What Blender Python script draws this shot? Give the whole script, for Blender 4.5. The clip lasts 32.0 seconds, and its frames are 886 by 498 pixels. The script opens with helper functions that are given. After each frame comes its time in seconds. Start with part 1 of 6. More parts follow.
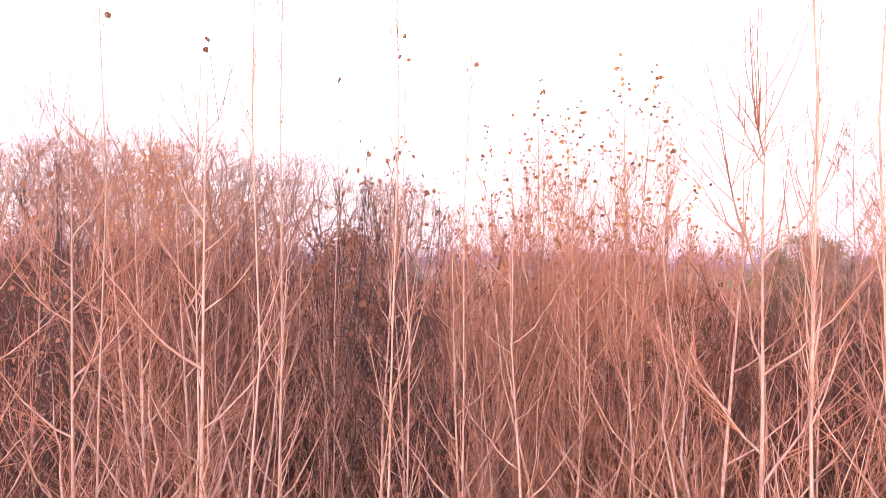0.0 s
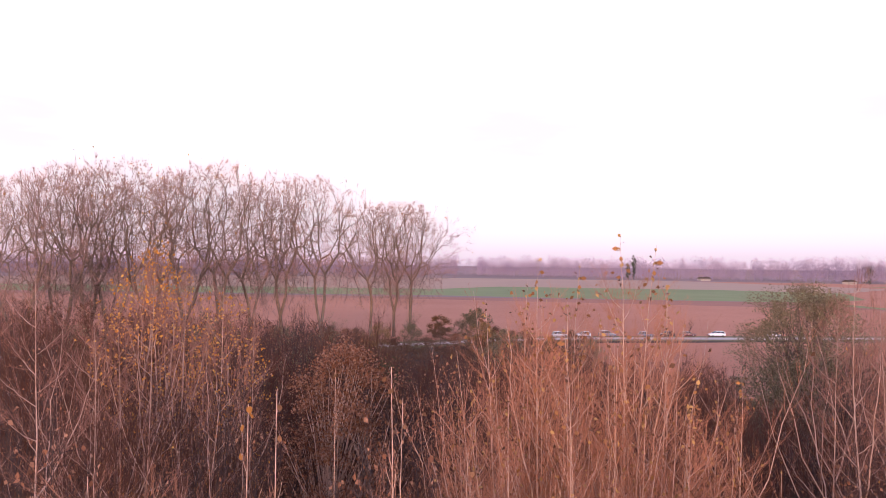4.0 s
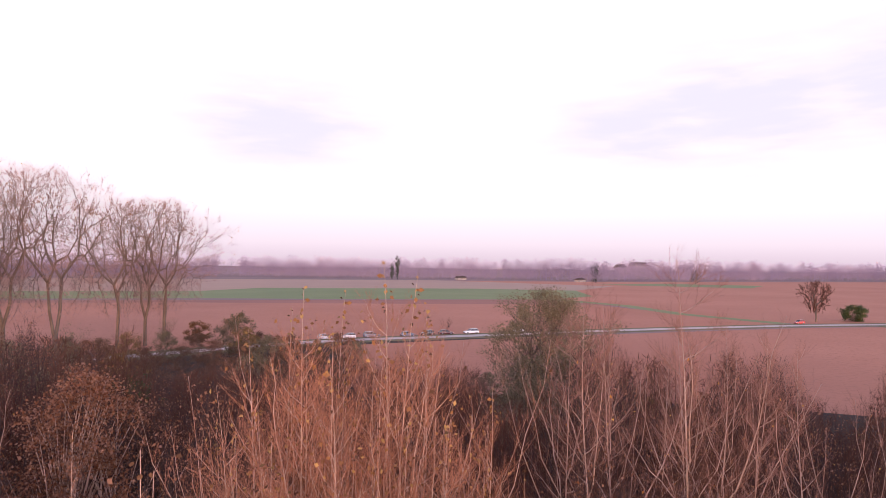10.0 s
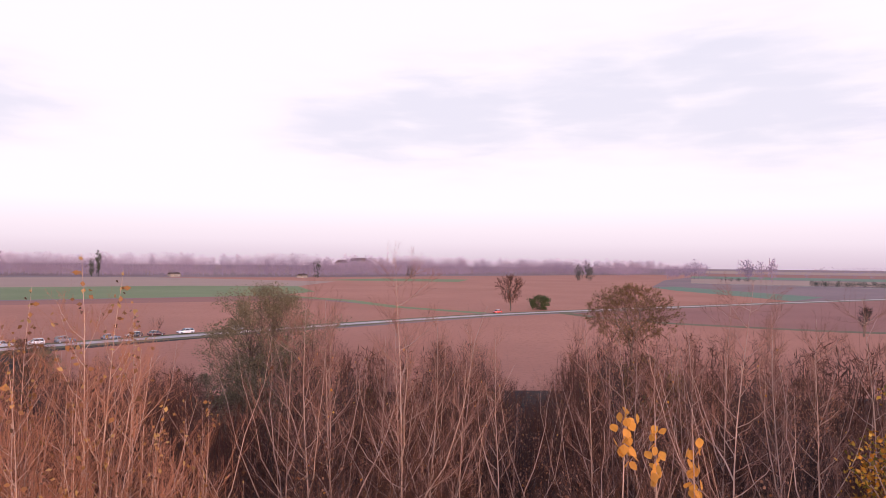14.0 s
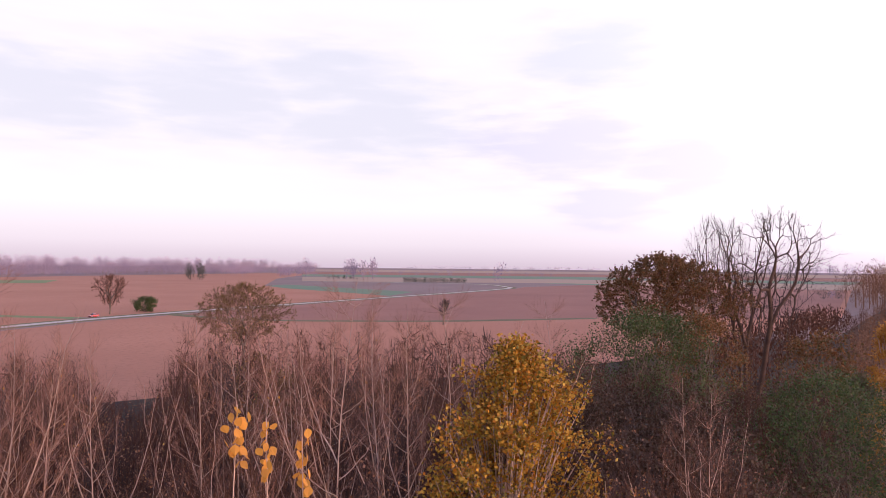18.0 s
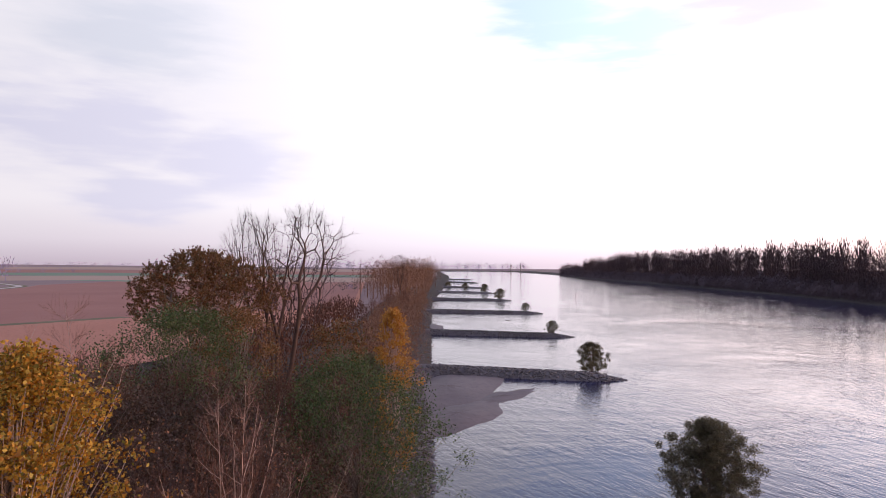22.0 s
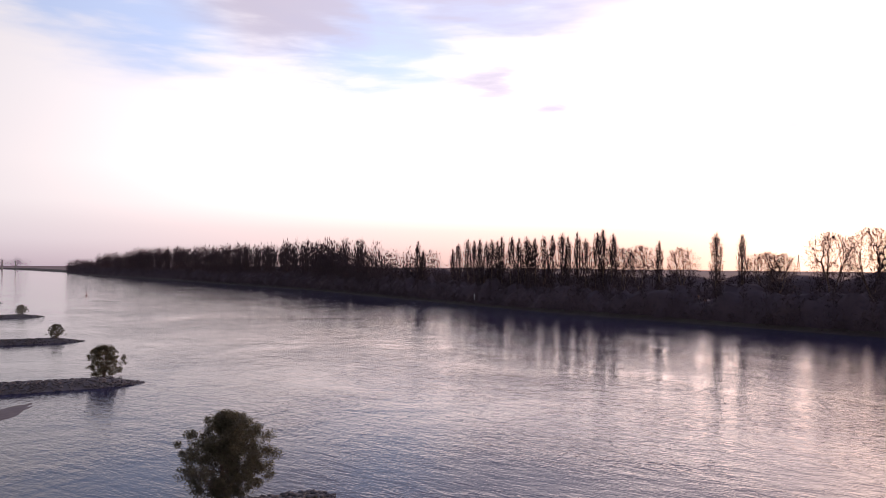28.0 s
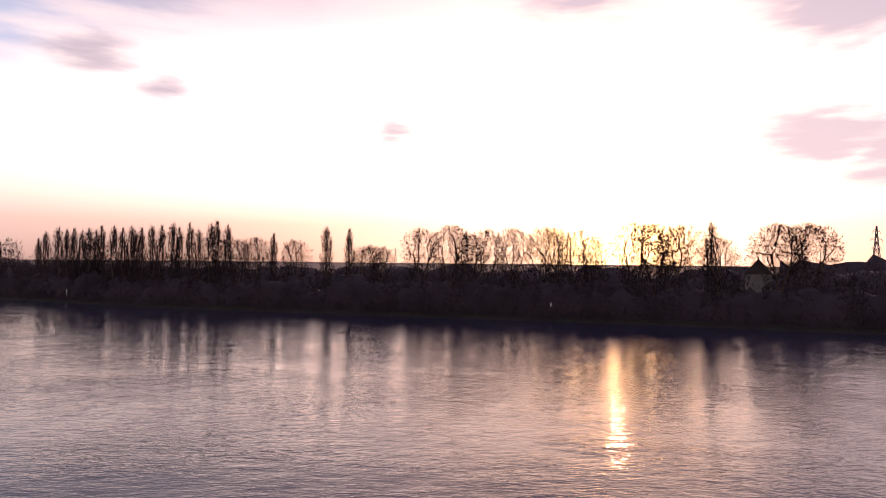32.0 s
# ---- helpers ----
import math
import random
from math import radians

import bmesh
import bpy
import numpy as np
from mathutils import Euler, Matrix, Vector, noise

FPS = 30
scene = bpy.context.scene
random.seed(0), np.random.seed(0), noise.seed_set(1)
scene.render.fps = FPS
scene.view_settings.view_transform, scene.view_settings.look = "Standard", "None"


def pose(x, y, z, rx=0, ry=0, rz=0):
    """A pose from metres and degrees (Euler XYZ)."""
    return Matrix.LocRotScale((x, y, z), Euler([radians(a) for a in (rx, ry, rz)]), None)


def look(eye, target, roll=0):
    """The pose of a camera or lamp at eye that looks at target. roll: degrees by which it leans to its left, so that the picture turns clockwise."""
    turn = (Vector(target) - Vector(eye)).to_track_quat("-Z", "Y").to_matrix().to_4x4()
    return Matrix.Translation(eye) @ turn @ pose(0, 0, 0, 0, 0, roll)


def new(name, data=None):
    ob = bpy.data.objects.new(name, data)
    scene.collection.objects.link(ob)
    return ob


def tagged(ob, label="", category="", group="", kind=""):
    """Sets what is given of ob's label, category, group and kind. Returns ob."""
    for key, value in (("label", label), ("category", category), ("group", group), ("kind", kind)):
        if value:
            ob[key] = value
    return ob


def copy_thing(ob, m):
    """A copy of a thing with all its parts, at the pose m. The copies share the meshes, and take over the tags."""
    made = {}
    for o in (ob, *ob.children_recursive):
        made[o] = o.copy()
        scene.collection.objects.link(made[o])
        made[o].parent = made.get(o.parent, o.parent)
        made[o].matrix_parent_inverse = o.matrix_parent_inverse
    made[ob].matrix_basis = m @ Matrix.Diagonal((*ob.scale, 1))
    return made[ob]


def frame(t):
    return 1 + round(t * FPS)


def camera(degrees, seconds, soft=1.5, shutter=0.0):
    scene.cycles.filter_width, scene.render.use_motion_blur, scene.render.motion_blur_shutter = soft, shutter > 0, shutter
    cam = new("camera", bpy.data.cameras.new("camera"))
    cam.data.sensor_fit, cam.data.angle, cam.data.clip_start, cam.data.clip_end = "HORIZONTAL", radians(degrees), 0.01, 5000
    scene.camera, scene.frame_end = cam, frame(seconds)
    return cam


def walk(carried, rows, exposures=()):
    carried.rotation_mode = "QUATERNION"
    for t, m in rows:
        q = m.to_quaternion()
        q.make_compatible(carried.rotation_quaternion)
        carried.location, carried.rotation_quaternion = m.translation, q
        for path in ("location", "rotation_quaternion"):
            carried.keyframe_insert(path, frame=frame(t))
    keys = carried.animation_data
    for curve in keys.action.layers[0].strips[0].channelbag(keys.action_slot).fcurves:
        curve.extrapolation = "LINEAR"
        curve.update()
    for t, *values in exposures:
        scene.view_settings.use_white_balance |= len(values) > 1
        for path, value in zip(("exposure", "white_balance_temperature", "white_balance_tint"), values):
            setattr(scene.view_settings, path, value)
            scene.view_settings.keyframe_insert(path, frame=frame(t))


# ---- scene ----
cam = camera(65.6, 32.0, 0.6)
# seconds, height, heading, tilt, lean of a drone that climbs and then turns on the spot
FLIGHT = [
    (0, 15.2, 0.0, 0.78, 0.6), (0.5, 15.82, 0.0, 0.82, 0.6), (1, 16.45, 0.0, 0.87, 0.6),
    (1.5, 17.1, 0.0, 0.92, 0.6), (2, 17.75, 0.0, 0.97, 0.6), (2.5, 18.38, 0.0, 1.02, 0.6),
    (3, 19.0, 0.0, 1.08, 0.6), (3.5, 19.6, 0.0, 1.13, 0.6), (4.5, 20.7, 0.0, 1.19, 0.62),
    (5.5, 21.0, 0.0, 1.22, 0.64), (6.0, 21.0, -1.54, 1.27, 0.64), (6.5, 21.0, -3.66, 1.27, 0.64),
    (7.0, 21.0, -5.74, 1.29, 0.63), (7.5, 21.0, -7.85, 1.29, 0.63), (8.0, 21.0, -10.29, 1.3, 0.63),
    (8.5, 21.0, -12.5, 1.25, 0.63), (9.0, 21.0, -14.76, 1.32, 0.62), (9.5, 21.0, -17.02, 1.35, 0.62),
    (10.0, 21.0, -19.3, 1.34, 0.62), (10.5, 21.0, -21.56, 1.33, 0.61), (11.0, 21.0, -23.83, 1.32, 0.61),
    (11.5, 21.0, -26.35, 1.33, 0.61), (12.0, 21.0, -29.13, 1.29, 0.61), (12.5, 21.0, -32.22, 1.29, 0.6),
    (13.0, 21.0, -35.48, 1.27, 0.6), (13.5, 21.0, -38.81, 1.24, 0.59), (14.0, 21.0, -42.14, 1.21, 0.59),
    (14.5, 21.0, -45.5, 1.19, 0.58), (16.5, 21.0, -61.28, 1.3, 0.58), (17.0, 21.0, -65.3, 1.33, 0.57),
    (17.5, 21.0, -69.37, 1.39, 0.57), (18.0, 21.0, -73.54, 1.41, 0.56), (18.5, 21.0, -77.82, 1.4, 0.55),
    (19.0, 21.0, -83.57, 1.37, 0.55), (19.5, 21.0, -89.9, 1.36, 0.54), (20.0, 21.0, -95.24, 1.34, 0.53),
    (20.5, 21.0, -100.51, 1.33, 0.53), (21.0, 21.0, -104.05, 1.33, 0.53), (21.5, 21.0, -107.4, 1.34, 0.53),
    (22.0, 21.0, -110.74, 1.36, 0.53), (22.5, 21.0, -112.4, 1.4, 0.53), (23.0, 21.0, -115.73, 1.43, 0.53),
    (23.5, 21.0, -119.14, 1.46, 0.53), (24.0, 21.0, -122.53, 1.44, 0.53), (24.5, 21.0, -124.62, 1.45, 0.53),
    (25.0, 21.0, -128.0, 1.45, 0.53), (25.5, 21.0, -131.41, 1.45, 0.53), (27.5, 21.0, -145.16, 1.45, 0.53),
    (28.0, 21.0, -149.05, 1.42, 0.53), (28.5, 21.0, -152.87, 1.37, 0.52), (29.0, 21.0, -156.67, 1.33, 0.52),
    (29.5, 21.0, -160.41, 1.28, 0.52), (30.0, 21.0, -164.12, 1.25, 0.52), (30.5, 21.0, -167.81, 1.21, 0.52),
    (31.0, 21.0, -171.98, 1.14, 0.52), (31.5, 21.0, -176.21, 1.1, 0.52), (32.0, 21.0, -180.35, 1.03, 0.52),
]
walk(cam, [(t, pose(0, 0, z, 90 + p, 0, yaw) @ pose(0, 0, 0, 0, 0, r)) for t, z, yaw, p, r in FLIGHT],
     [(0, 0.4, 6600, 22), (1.5, 0.05, 6600, 22), (3, -0.28, 6600, 22), (6, -0.36, 6700, 23), (13, -0.58, 6700, 20), (18, -0.55, 6600, 17), (19, -0.55, 6600, 16), (21, -0.72, 6550, 14), (23, -0.95, 6500, 12), (25, -1.1, 6500, 12), (28, -1.45, 6800, 14), (30, -1.7, 7100, 18), (32, -1.9, 7600, 22)])

# ---- light ----
SUN_AZ, SUN_EL = 165.5, 4.2
SUN_DIR = Vector((-math.sin(radians(SUN_AZ)) * math.cos(radians(SUN_EL)), math.cos(radians(SUN_AZ)) * math.cos(radians(SUN_EL)), math.sin(radians(SUN_EL))))
sun = new("sun", bpy.data.lights.new("sun", "SUN"))
sun.data.energy, sun.data.angle, sun.data.color = 2.0, radians(1.5), (1.0, 0.62, 0.38)
sun.matrix_world = look(SUN_DIR * 100, (0, 0, 0))


def link(tree, a, b):
    tree.links.new(a, b)


def node(tree, kind, **values):
    n = tree.nodes.new(kind)
    for key, value in values.items():
        if key in n.inputs:
            n.inputs[key].default_value = value
    return n


def ramp(tree, src, stops, smooth=False):
    n = tree.nodes.new("ShaderNodeValToRGB")
    while len(n.color_ramp.elements) < len(stops):
        n.color_ramp.elements.new(0.5)
    for e, (p, c) in zip(n.color_ramp.elements, stops):
        e.position = p
        e.color = (*c, 1) if len(c) == 3 else c
    if smooth:
        n.color_ramp.interpolation = "EASE"
    tree.links.new(src, n.inputs[0])
    return n.outputs[0]


def calc(tree, op, a, b=None, clamp=False):
    n = tree.nodes.new("ShaderNodeMath")
    n.operation, n.use_clamp = op, clamp
    for i, v in enumerate((a, b)):
        if v is None:
            continue
        if isinstance(v, (int, float)):
            n.inputs[i].default_value = v
        else:
            tree.links.new(v, n.inputs[i])
    return n.outputs[0]


def blend(tree, fac, a, b, mode="MIX"):
    n = tree.nodes.new("ShaderNodeMix")
    n.data_type, n.blend_type = "RGBA", mode
    for i, v in ((0, fac), (6, a), (7, b)):
        if isinstance(v, (int, float)):
            n.inputs[i].default_value = v
        elif isinstance(v, tuple):
            n.inputs[i].default_value = (*v, 1)
        else:
            tree.links.new(v, n.inputs[i])
    return n.outputs[2]


def make_sky():
    """A thin bright overcast with blue gaps, brightest round the low sun, over a clear-sky base."""
    w = bpy.data.worlds.new("sky")
    scene.world = w
    w.use_nodes = True
    t = w.node_tree
    t.nodes.clear()
    out = t.nodes.new("ShaderNodeOutputWorld")
    clear = t.nodes.new("ShaderNodeTexSky")
    clear.sky_type, clear.sun_disc = "NISHITA", False
    clear.sun_elevation, clear.sun_rotation = radians(SUN_EL), radians(-SUN_AZ)
    clear_bg = node(t, "ShaderNodeBackground", Strength=0.1)
    link(t, clear.outputs[0], clear_bg.inputs[0])
    co = t.nodes.new("ShaderNodeTexCoord").outputs["Generated"]
    sep = t.nodes.new("ShaderNodeSeparateXYZ")
    link(t, co, sep.inputs[0])
    up = calc(t, "MAXIMUM", sep.outputs[2], 0.0)
    # closeness to the sun
    dot = t.nodes.new("ShaderNodeVectorMath")
    dot.operation = "DOT_PRODUCT"
    link(t, co, dot.inputs[0])
    dot.inputs[1].default_value = SUN_DIR
    near = calc(t, "MAXIMUM", dot.outputs[1], 0.0)
    glow = calc(t, "POWER", near, 18.0)
    core = calc(t, "POWER", near, 420.0)
    veil = ramp(t, up, [(0.0, (1.1, 0.94, 1.1)), (0.03, (1.4, 1.28, 1.42)), (0.08, (1.65, 1.58, 1.68)), (0.36, (1.6, 1.58, 1.7)), (0.46, (0.8, 0.88, 1.3)), (1.0, (0.42, 0.52, 1.0))])
    warm = ramp(t, up, [(0.0, (2.4, 1.35, 1.0)), (0.05, (3.4, 2.05, 1.65)), (0.13, (7.6, 5.9, 5.4)), (0.22, (5.6, 4.9, 5.1)), (0.34, (2.3, 2.1, 2.6)), (0.44, (1.0, 1.05, 1.8)), (0.7, (0.6, 0.7, 1.3))])
    col = blend(t, calc(t, "POWER", near, 2.3), veil, warm)
    # the half of the sky on the sun's side is the brighter one
    west = calc(t, "ADD", 1.0, calc(t, "MULTIPLY", ramp(t, calc(t, "DIVIDE", calc(t, "ADD", dot.outputs[1], 0.5), 1.0, True), [(0.0, (0, 0, 0)), (1.0, (1, 1, 1))], True), 0.6))
    lit = t.nodes.new("ShaderNodeVectorMath")
    lit.operation = "SCALE"
    link(t, col, lit.inputs[0])
    link(t, west, lit.inputs["Scale"])
    col = lit.outputs[0]
    squash = t.nodes.new("ShaderNodeVectorMath")
    squash.operation = "MULTIPLY"
    squash.inputs[1].default_value = (1, 1, 2.3)
    link(t, co, squash.inputs[0])
    level = t.nodes.new("ShaderNodeVectorMath")
    level.operation = "NORMALIZE"
    link(t, squash.outputs[0], level.inputs[0])
    wisps = node(t, "ShaderNodeTexNoise", Scale=10.0, Detail=6.0, Roughness=0.5, Distortion=0.2)
    wide = t.nodes.new("ShaderNodeVectorMath")
    wide.operation = "MULTIPLY"
    wide.inputs[1].default_value = (1, 1, 5.5)
    link(t, co, wide.inputs[0])
    link(t, wide.outputs[0], wisps.inputs["Vector"])
    ragged = calc(t, "MULTIPLY", calc(t, "SUBTRACT", wisps.outputs[0], 0.5), 1.7)

    def clouds(places, soft):
        """Ragged patches of sky: bearing, height in degrees, tightness."""
        total = None
        for az, el, tight in places:
            c = Vector((-math.sin(radians(az)), math.cos(radians(az)), 2.3 * math.tan(radians(el)))).normalized()
            d = t.nodes.new("ShaderNodeVectorMath")
            d.operation = "DOT_PRODUCT"
            link(t, level.outputs[0], d.inputs[0])
            d.inputs[1].default_value = c
            m = calc(t, "POWER", calc(t, "MAXIMUM", d.outputs[1], 0.0), tight)
            total = m if total is None else calc(t, "MAXIMUM", total, m)
        return ramp(t, calc(t, "ADD", total, calc(t, "MULTIPLY", ragged, calc(t, "POWER", total, 0.5))), [(0.5 - soft, (0, 0, 0)), (0.5 + soft, (1, 1, 1))], True)

    dim = calc(t, "MULTIPLY", west, calc(t, "ADD", 1.0, calc(t, "MULTIPLY", calc(t, "POWER", near, 1.2), 0.9)))

    def tinted(colour):
        n = t.nodes.new("ShaderNodeVectorMath")
        n.operation = "SCALE"
        n.inputs[0].default_value = colour
        link(t, dim, n.inputs["Scale"])
        return n.outputs[0]

    faint = clouds(((33, 9.5, 160), (-36, 11, 160), (-6, 11, 160), (-43, 12, 110), (-55, 13, 110), (-68, 11.5, 90), (-64, 15, 160), (-86, 17, 200)), 0.5)
    col = blend(t, calc(t, "MULTIPLY", faint, 0.42), col, tinted((0.84, 0.98, 1.25)))
    blue = clouds(((-126, 17.5, 200), (-120, 19.5, 200), (-143, 18, 110), (-152, 22, 160)), 0.45)
    col = blend(t, calc(t, "MULTIPLY", blue, 0.9), col, tinted((0.76, 0.98, 1.5)))
    grey = clouds(((-93, 8, 200), (-83, 10, 110), (-87, 5, 250)), 0.4)
    col = blend(t, calc(t, "MULTIPLY", grey, 0.65), col, tinted((1.16, 1.16, 1.5)))
    col = blend(t, calc(t, "MULTIPLY", glow, 0.75), col, (12.5, 8.2, 6.2))
    col = blend(t, calc(t, "MULTIPLY", core, 0.9), col, (120.0, 64.0, 27.0))
    dark = clouds(((-136, 20, 220), (-152, 25, 70), (-162, 29, 60), (-153, 15, 900), (-158, 13, 1800), (-176, 10.6, 1300), (150, 9.3, 160), (145, 8, 160), (149, 18, 200), (168, 22, 300)), 0.45)
    col = blend(t, calc(t, "MULTIPLY", dark, 0.9), col, tinted((0.82, 0.77, 0.98)))
    veil_bg = node(t, "ShaderNodeBackground", Strength=1.0)
    link(t, col, veil_bg.inputs[0])
    mix = node(t, "ShaderNodeMixShader", Fac=0.93)
    link(t, clear_bg.outputs[0], mix.inputs[1])
    link(t, veil_bg.outputs[0], mix.inputs[2])
    link(t, mix.outputs[0], out.inputs[0])


make_sky()


# ---- materials ----
def surface(name, c1, c2, scale=1.0, rough=0.85, bump=0.3, dist=0.02, fine=8.0, c3=None, vary=0.0, metal=0.0, stretch=(1, 1, 1), spec=0.3):
    """A surface that varies at two scales, with grain in relief; vary: how far single objects differ."""
    m = bpy.data.materials.new(name)
    m.use_nodes = True
    t = m.node_tree
    p = t.nodes["Principled BSDF"]
    co = t.nodes.new("ShaderNodeTexCoord").outputs["Object"]
    mp = t.nodes.new("ShaderNodeMapping")
    mp.inputs["Scale"].default_value = stretch
    link(t, co, mp.inputs[0])
    a = node(t, "ShaderNodeTexNoise", Scale=scale, Detail=4.0, Roughness=0.6)
    b = node(t, "ShaderNodeTexNoise", Scale=scale * fine, Detail=5.0, Roughness=0.65)
    link(t, mp.outputs[0], a.inputs["Vector"])
    link(t, mp.outputs[0], b.inputs["Vector"])
    col = blend(t, ramp(t, a.outputs[0], [(0.35, (0, 0, 0)), (0.65, (1, 1, 1))]), c1, c2)
    if c3:
        col = blend(t, ramp(t, b.outputs[0], [(0.5, (0, 0, 0)), (0.72, (1, 1, 1))]), col, c3)
    else:
        col = blend(t, 0.25, col, b.outputs[0], "OVERLAY")
    if vary:
        oi = t.nodes.new("ShaderNodeObjectInfo")
        hs = t.nodes.new("ShaderNodeHueSaturation")
        link(t, calc(t, "ADD", calc(t, "MULTIPLY", oi.outputs["Random"], 2 * vary), 1 - vary), hs.inputs["Value"])
        link(t, col, hs.inputs["Color"])
        col = hs.outputs[0]
    link(t, col, p.inputs["Base Color"])
    p.inputs["Roughness"].default_value, p.inputs["Metallic"].default_value = rough, metal
    p.inputs["Specular IOR Level"].default_value = spec
    if bump:
        bp = node(t, "ShaderNodeBump", Strength=bump, Distance=dist)
        link(t, b.outputs[0], bp.inputs["Height"])
        link(t, bp.outputs[0], p.inputs["Normal"])
    return m


def leafage(name, stops, through_light=0.35, rough=0.55):
    """Leaves: each island takes its own colour, and some light passes through."""
    m = bpy.data.materials.new(name)
    m.use_nodes = True
    t = m.node_tree
    p = t.nodes["Principled BSDF"]
    rnd = t.nodes.new("ShaderNodeNewGeometry").outputs["Random Per Island"]
    n = len(stops)
    col = ramp(t, rnd, [((i + 0.5) / n, c) for i, c in enumerate(stops)])
    oi = t.nodes.new("ShaderNodeObjectInfo")
    hs = t.nodes.new("ShaderNodeHueSaturation")
    link(t, calc(t, "ADD", calc(t, "MULTIPLY", oi.outputs["Random"], 0.4), 0.8), hs.inputs["Value"])
    link(t, col, hs.inputs["Color"])
    link(t, hs.outputs[0], p.inputs["Base Color"])
    p.inputs["Roughness"].default_value = rough
    p.inputs["Specular IOR Level"].default_value = 0.25
    tr = t.nodes.new("ShaderNodeBsdfTranslucent")
    link(t, hs.outputs[0], tr.inputs[0])
    mx = node(t, "ShaderNodeMixShader", Fac=through_light)
    link(t, p.outputs[0], mx.inputs[1])
    link(t, tr.outputs[0], mx.inputs[2])
    link(t, mx.outputs[0], t.nodes["Material Output"].inputs[0])
    return m


def plain(name, c, rough=0.5, metal=0.0, spec=0.5, coat=0.0):
    m = bpy.data.materials.new(name)
    m.use_nodes = True
    p = m.node_tree.nodes["Principled BSDF"]
    p.inputs["Base Color"].default_value = (*c, 1)
    p.inputs["Roughness"].default_value, p.inputs["Metallic"].default_value = rough, metal
    p.inputs["Specular IOR Level"].default_value, p.inputs["Coat Weight"].default_value = spec, coat
    return m


def water_material():
    m = bpy.data.materials.new("river_water")
    m.use_nodes = True
    t = m.node_tree
    p = t.nodes["Principled BSDF"]
    co = t.nodes.new("ShaderNodeTexCoord").outputs["Object"]
    heights = []
    for scale, turn, squeeze, detail, weight in ((0.11, 20, (1.0, 2.0, 1), 2.0, 1.5), (0.28, 30, (1.0, 2.6, 1), 1.5, 0.8), (0.8, -12, (1, 2.6, 1), 1.5, 0.6), (2.2, 12, (1, 2.2, 1), 1.5, 0.16)):
        mp = t.nodes.new("ShaderNodeMapping")
        mp.inputs["Rotation"].default_value = (0, 0, radians(turn))
        mp.inputs["Scale"].default_value = squeeze
        link(t, co, mp.inputs[0])
        n = node(t, "ShaderNodeTexNoise", Scale=scale, Detail=detail, Roughness=0.55, Distortion=0.6)
        link(t, mp.outputs[0], n.inputs["Vector"])
        heights.append(calc(t, "MULTIPLY", n.outputs[0], weight))
    h = calc(t, "ADD", calc(t, "ADD", heights[0], heights[1]), calc(t, "ADD", heights[2], heights[3]))
    # calm and ruffled reaches
    calm = node(t, "ShaderNodeTexNoise", Scale=0.018, Detail=4.0, Roughness=0.6, Distortion=1.0)
    link(t, co, calm.inputs["Vector"])
    strength = ramp(t, calm.outputs[0], [(0.35, (0.35, 0.35, 0.35)), (0.62, (1, 1, 1))])
    h = calc(t, "MULTIPLY", h, strength)
    bp = node(t, "ShaderNodeBump", Strength=1.0, Distance=WAVE)
    link(t, h, bp.inputs["Height"])
    link(t, bp.outputs[0], p.inputs["Normal"])
    p.inputs["Base Color"].default_value = (0.02, 0.022, 0.06, 1)
    p.inputs["Roughness"].default_value = 0.03
    p.inputs["IOR"].default_value = 1.333
    return m


WAVE = 0.10
M_WATER = water_material()
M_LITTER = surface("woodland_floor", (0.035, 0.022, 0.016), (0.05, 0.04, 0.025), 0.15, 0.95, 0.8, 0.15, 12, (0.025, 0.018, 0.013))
M_SOIL = surface("ploughed_soil", (0.40, 0.165, 0.098), (0.46, 0.20, 0.122), 0.012, 0.95, 0.6, 0.12, 60, (0.33, 0.143, 0.085))
M_SOIL_DARK = surface("harrowed_soil", (0.28, 0.12, 0.088), (0.33, 0.148, 0.105), 0.015, 0.95, 0.6, 0.12, 60, (0.29, 0.125, 0.085))
M_SOIL_PALE = surface("stubble_field", (0.36, 0.24, 0.175), (0.39, 0.265, 0.185), 0.01, 0.95, 0.5, 0.1, 50, (0.36, 0.25, 0.18))
M_PLAIN = surface("far_plain", (0.27, 0.18, 0.16), (0.21, 0.145, 0.13), 0.004, 0.95, 0.4, 0.1, 30, (0.18, 0.14, 0.115), stretch=(1, 4, 1))
M_CROP = surface("young_winter_crop", (0.16, 0.215, 0.08), (0.20, 0.25, 0.10), 0.015, 0.9, 0.6, 0.1, 50, (0.20, 0.17, 0.10))
M_CROP_FAR = surface("teal_winter_crop", (0.12, 0.20, 0.12), (0.15, 0.23, 0.13), 0.01, 0.9, 0.5, 0.1, 50, (0.22, 0.24, 0.15))
M_VERGE = surface("verge_grass", (0.13, 0.125, 0.055), (0.20, 0.16, 0.08), 0.08, 0.95, 0.9, 0.2, 14, (0.10, 0.09, 0.045))
M_ROAD = surface("pale_asphalt", (0.47, 0.40, 0.35), (0.53, 0.46, 0.40), 0.06, 0.85, 0.2, 0.01, 30)
M_SAND = surface("wet_river_sand", (0.10, 0.066, 0.06), (0.15, 0.105, 0.092), 0.08, 0.6, 0.5, 0.06, 14, (0.08, 0.055, 0.052))
M_STONE = surface("basalt_rubble", (0.09, 0.075, 0.072), (0.15, 0.125, 0.12), 0.9, 0.8, 0.6, 0.05, 6, (0.26, 0.225, 0.215), vary=0.3)
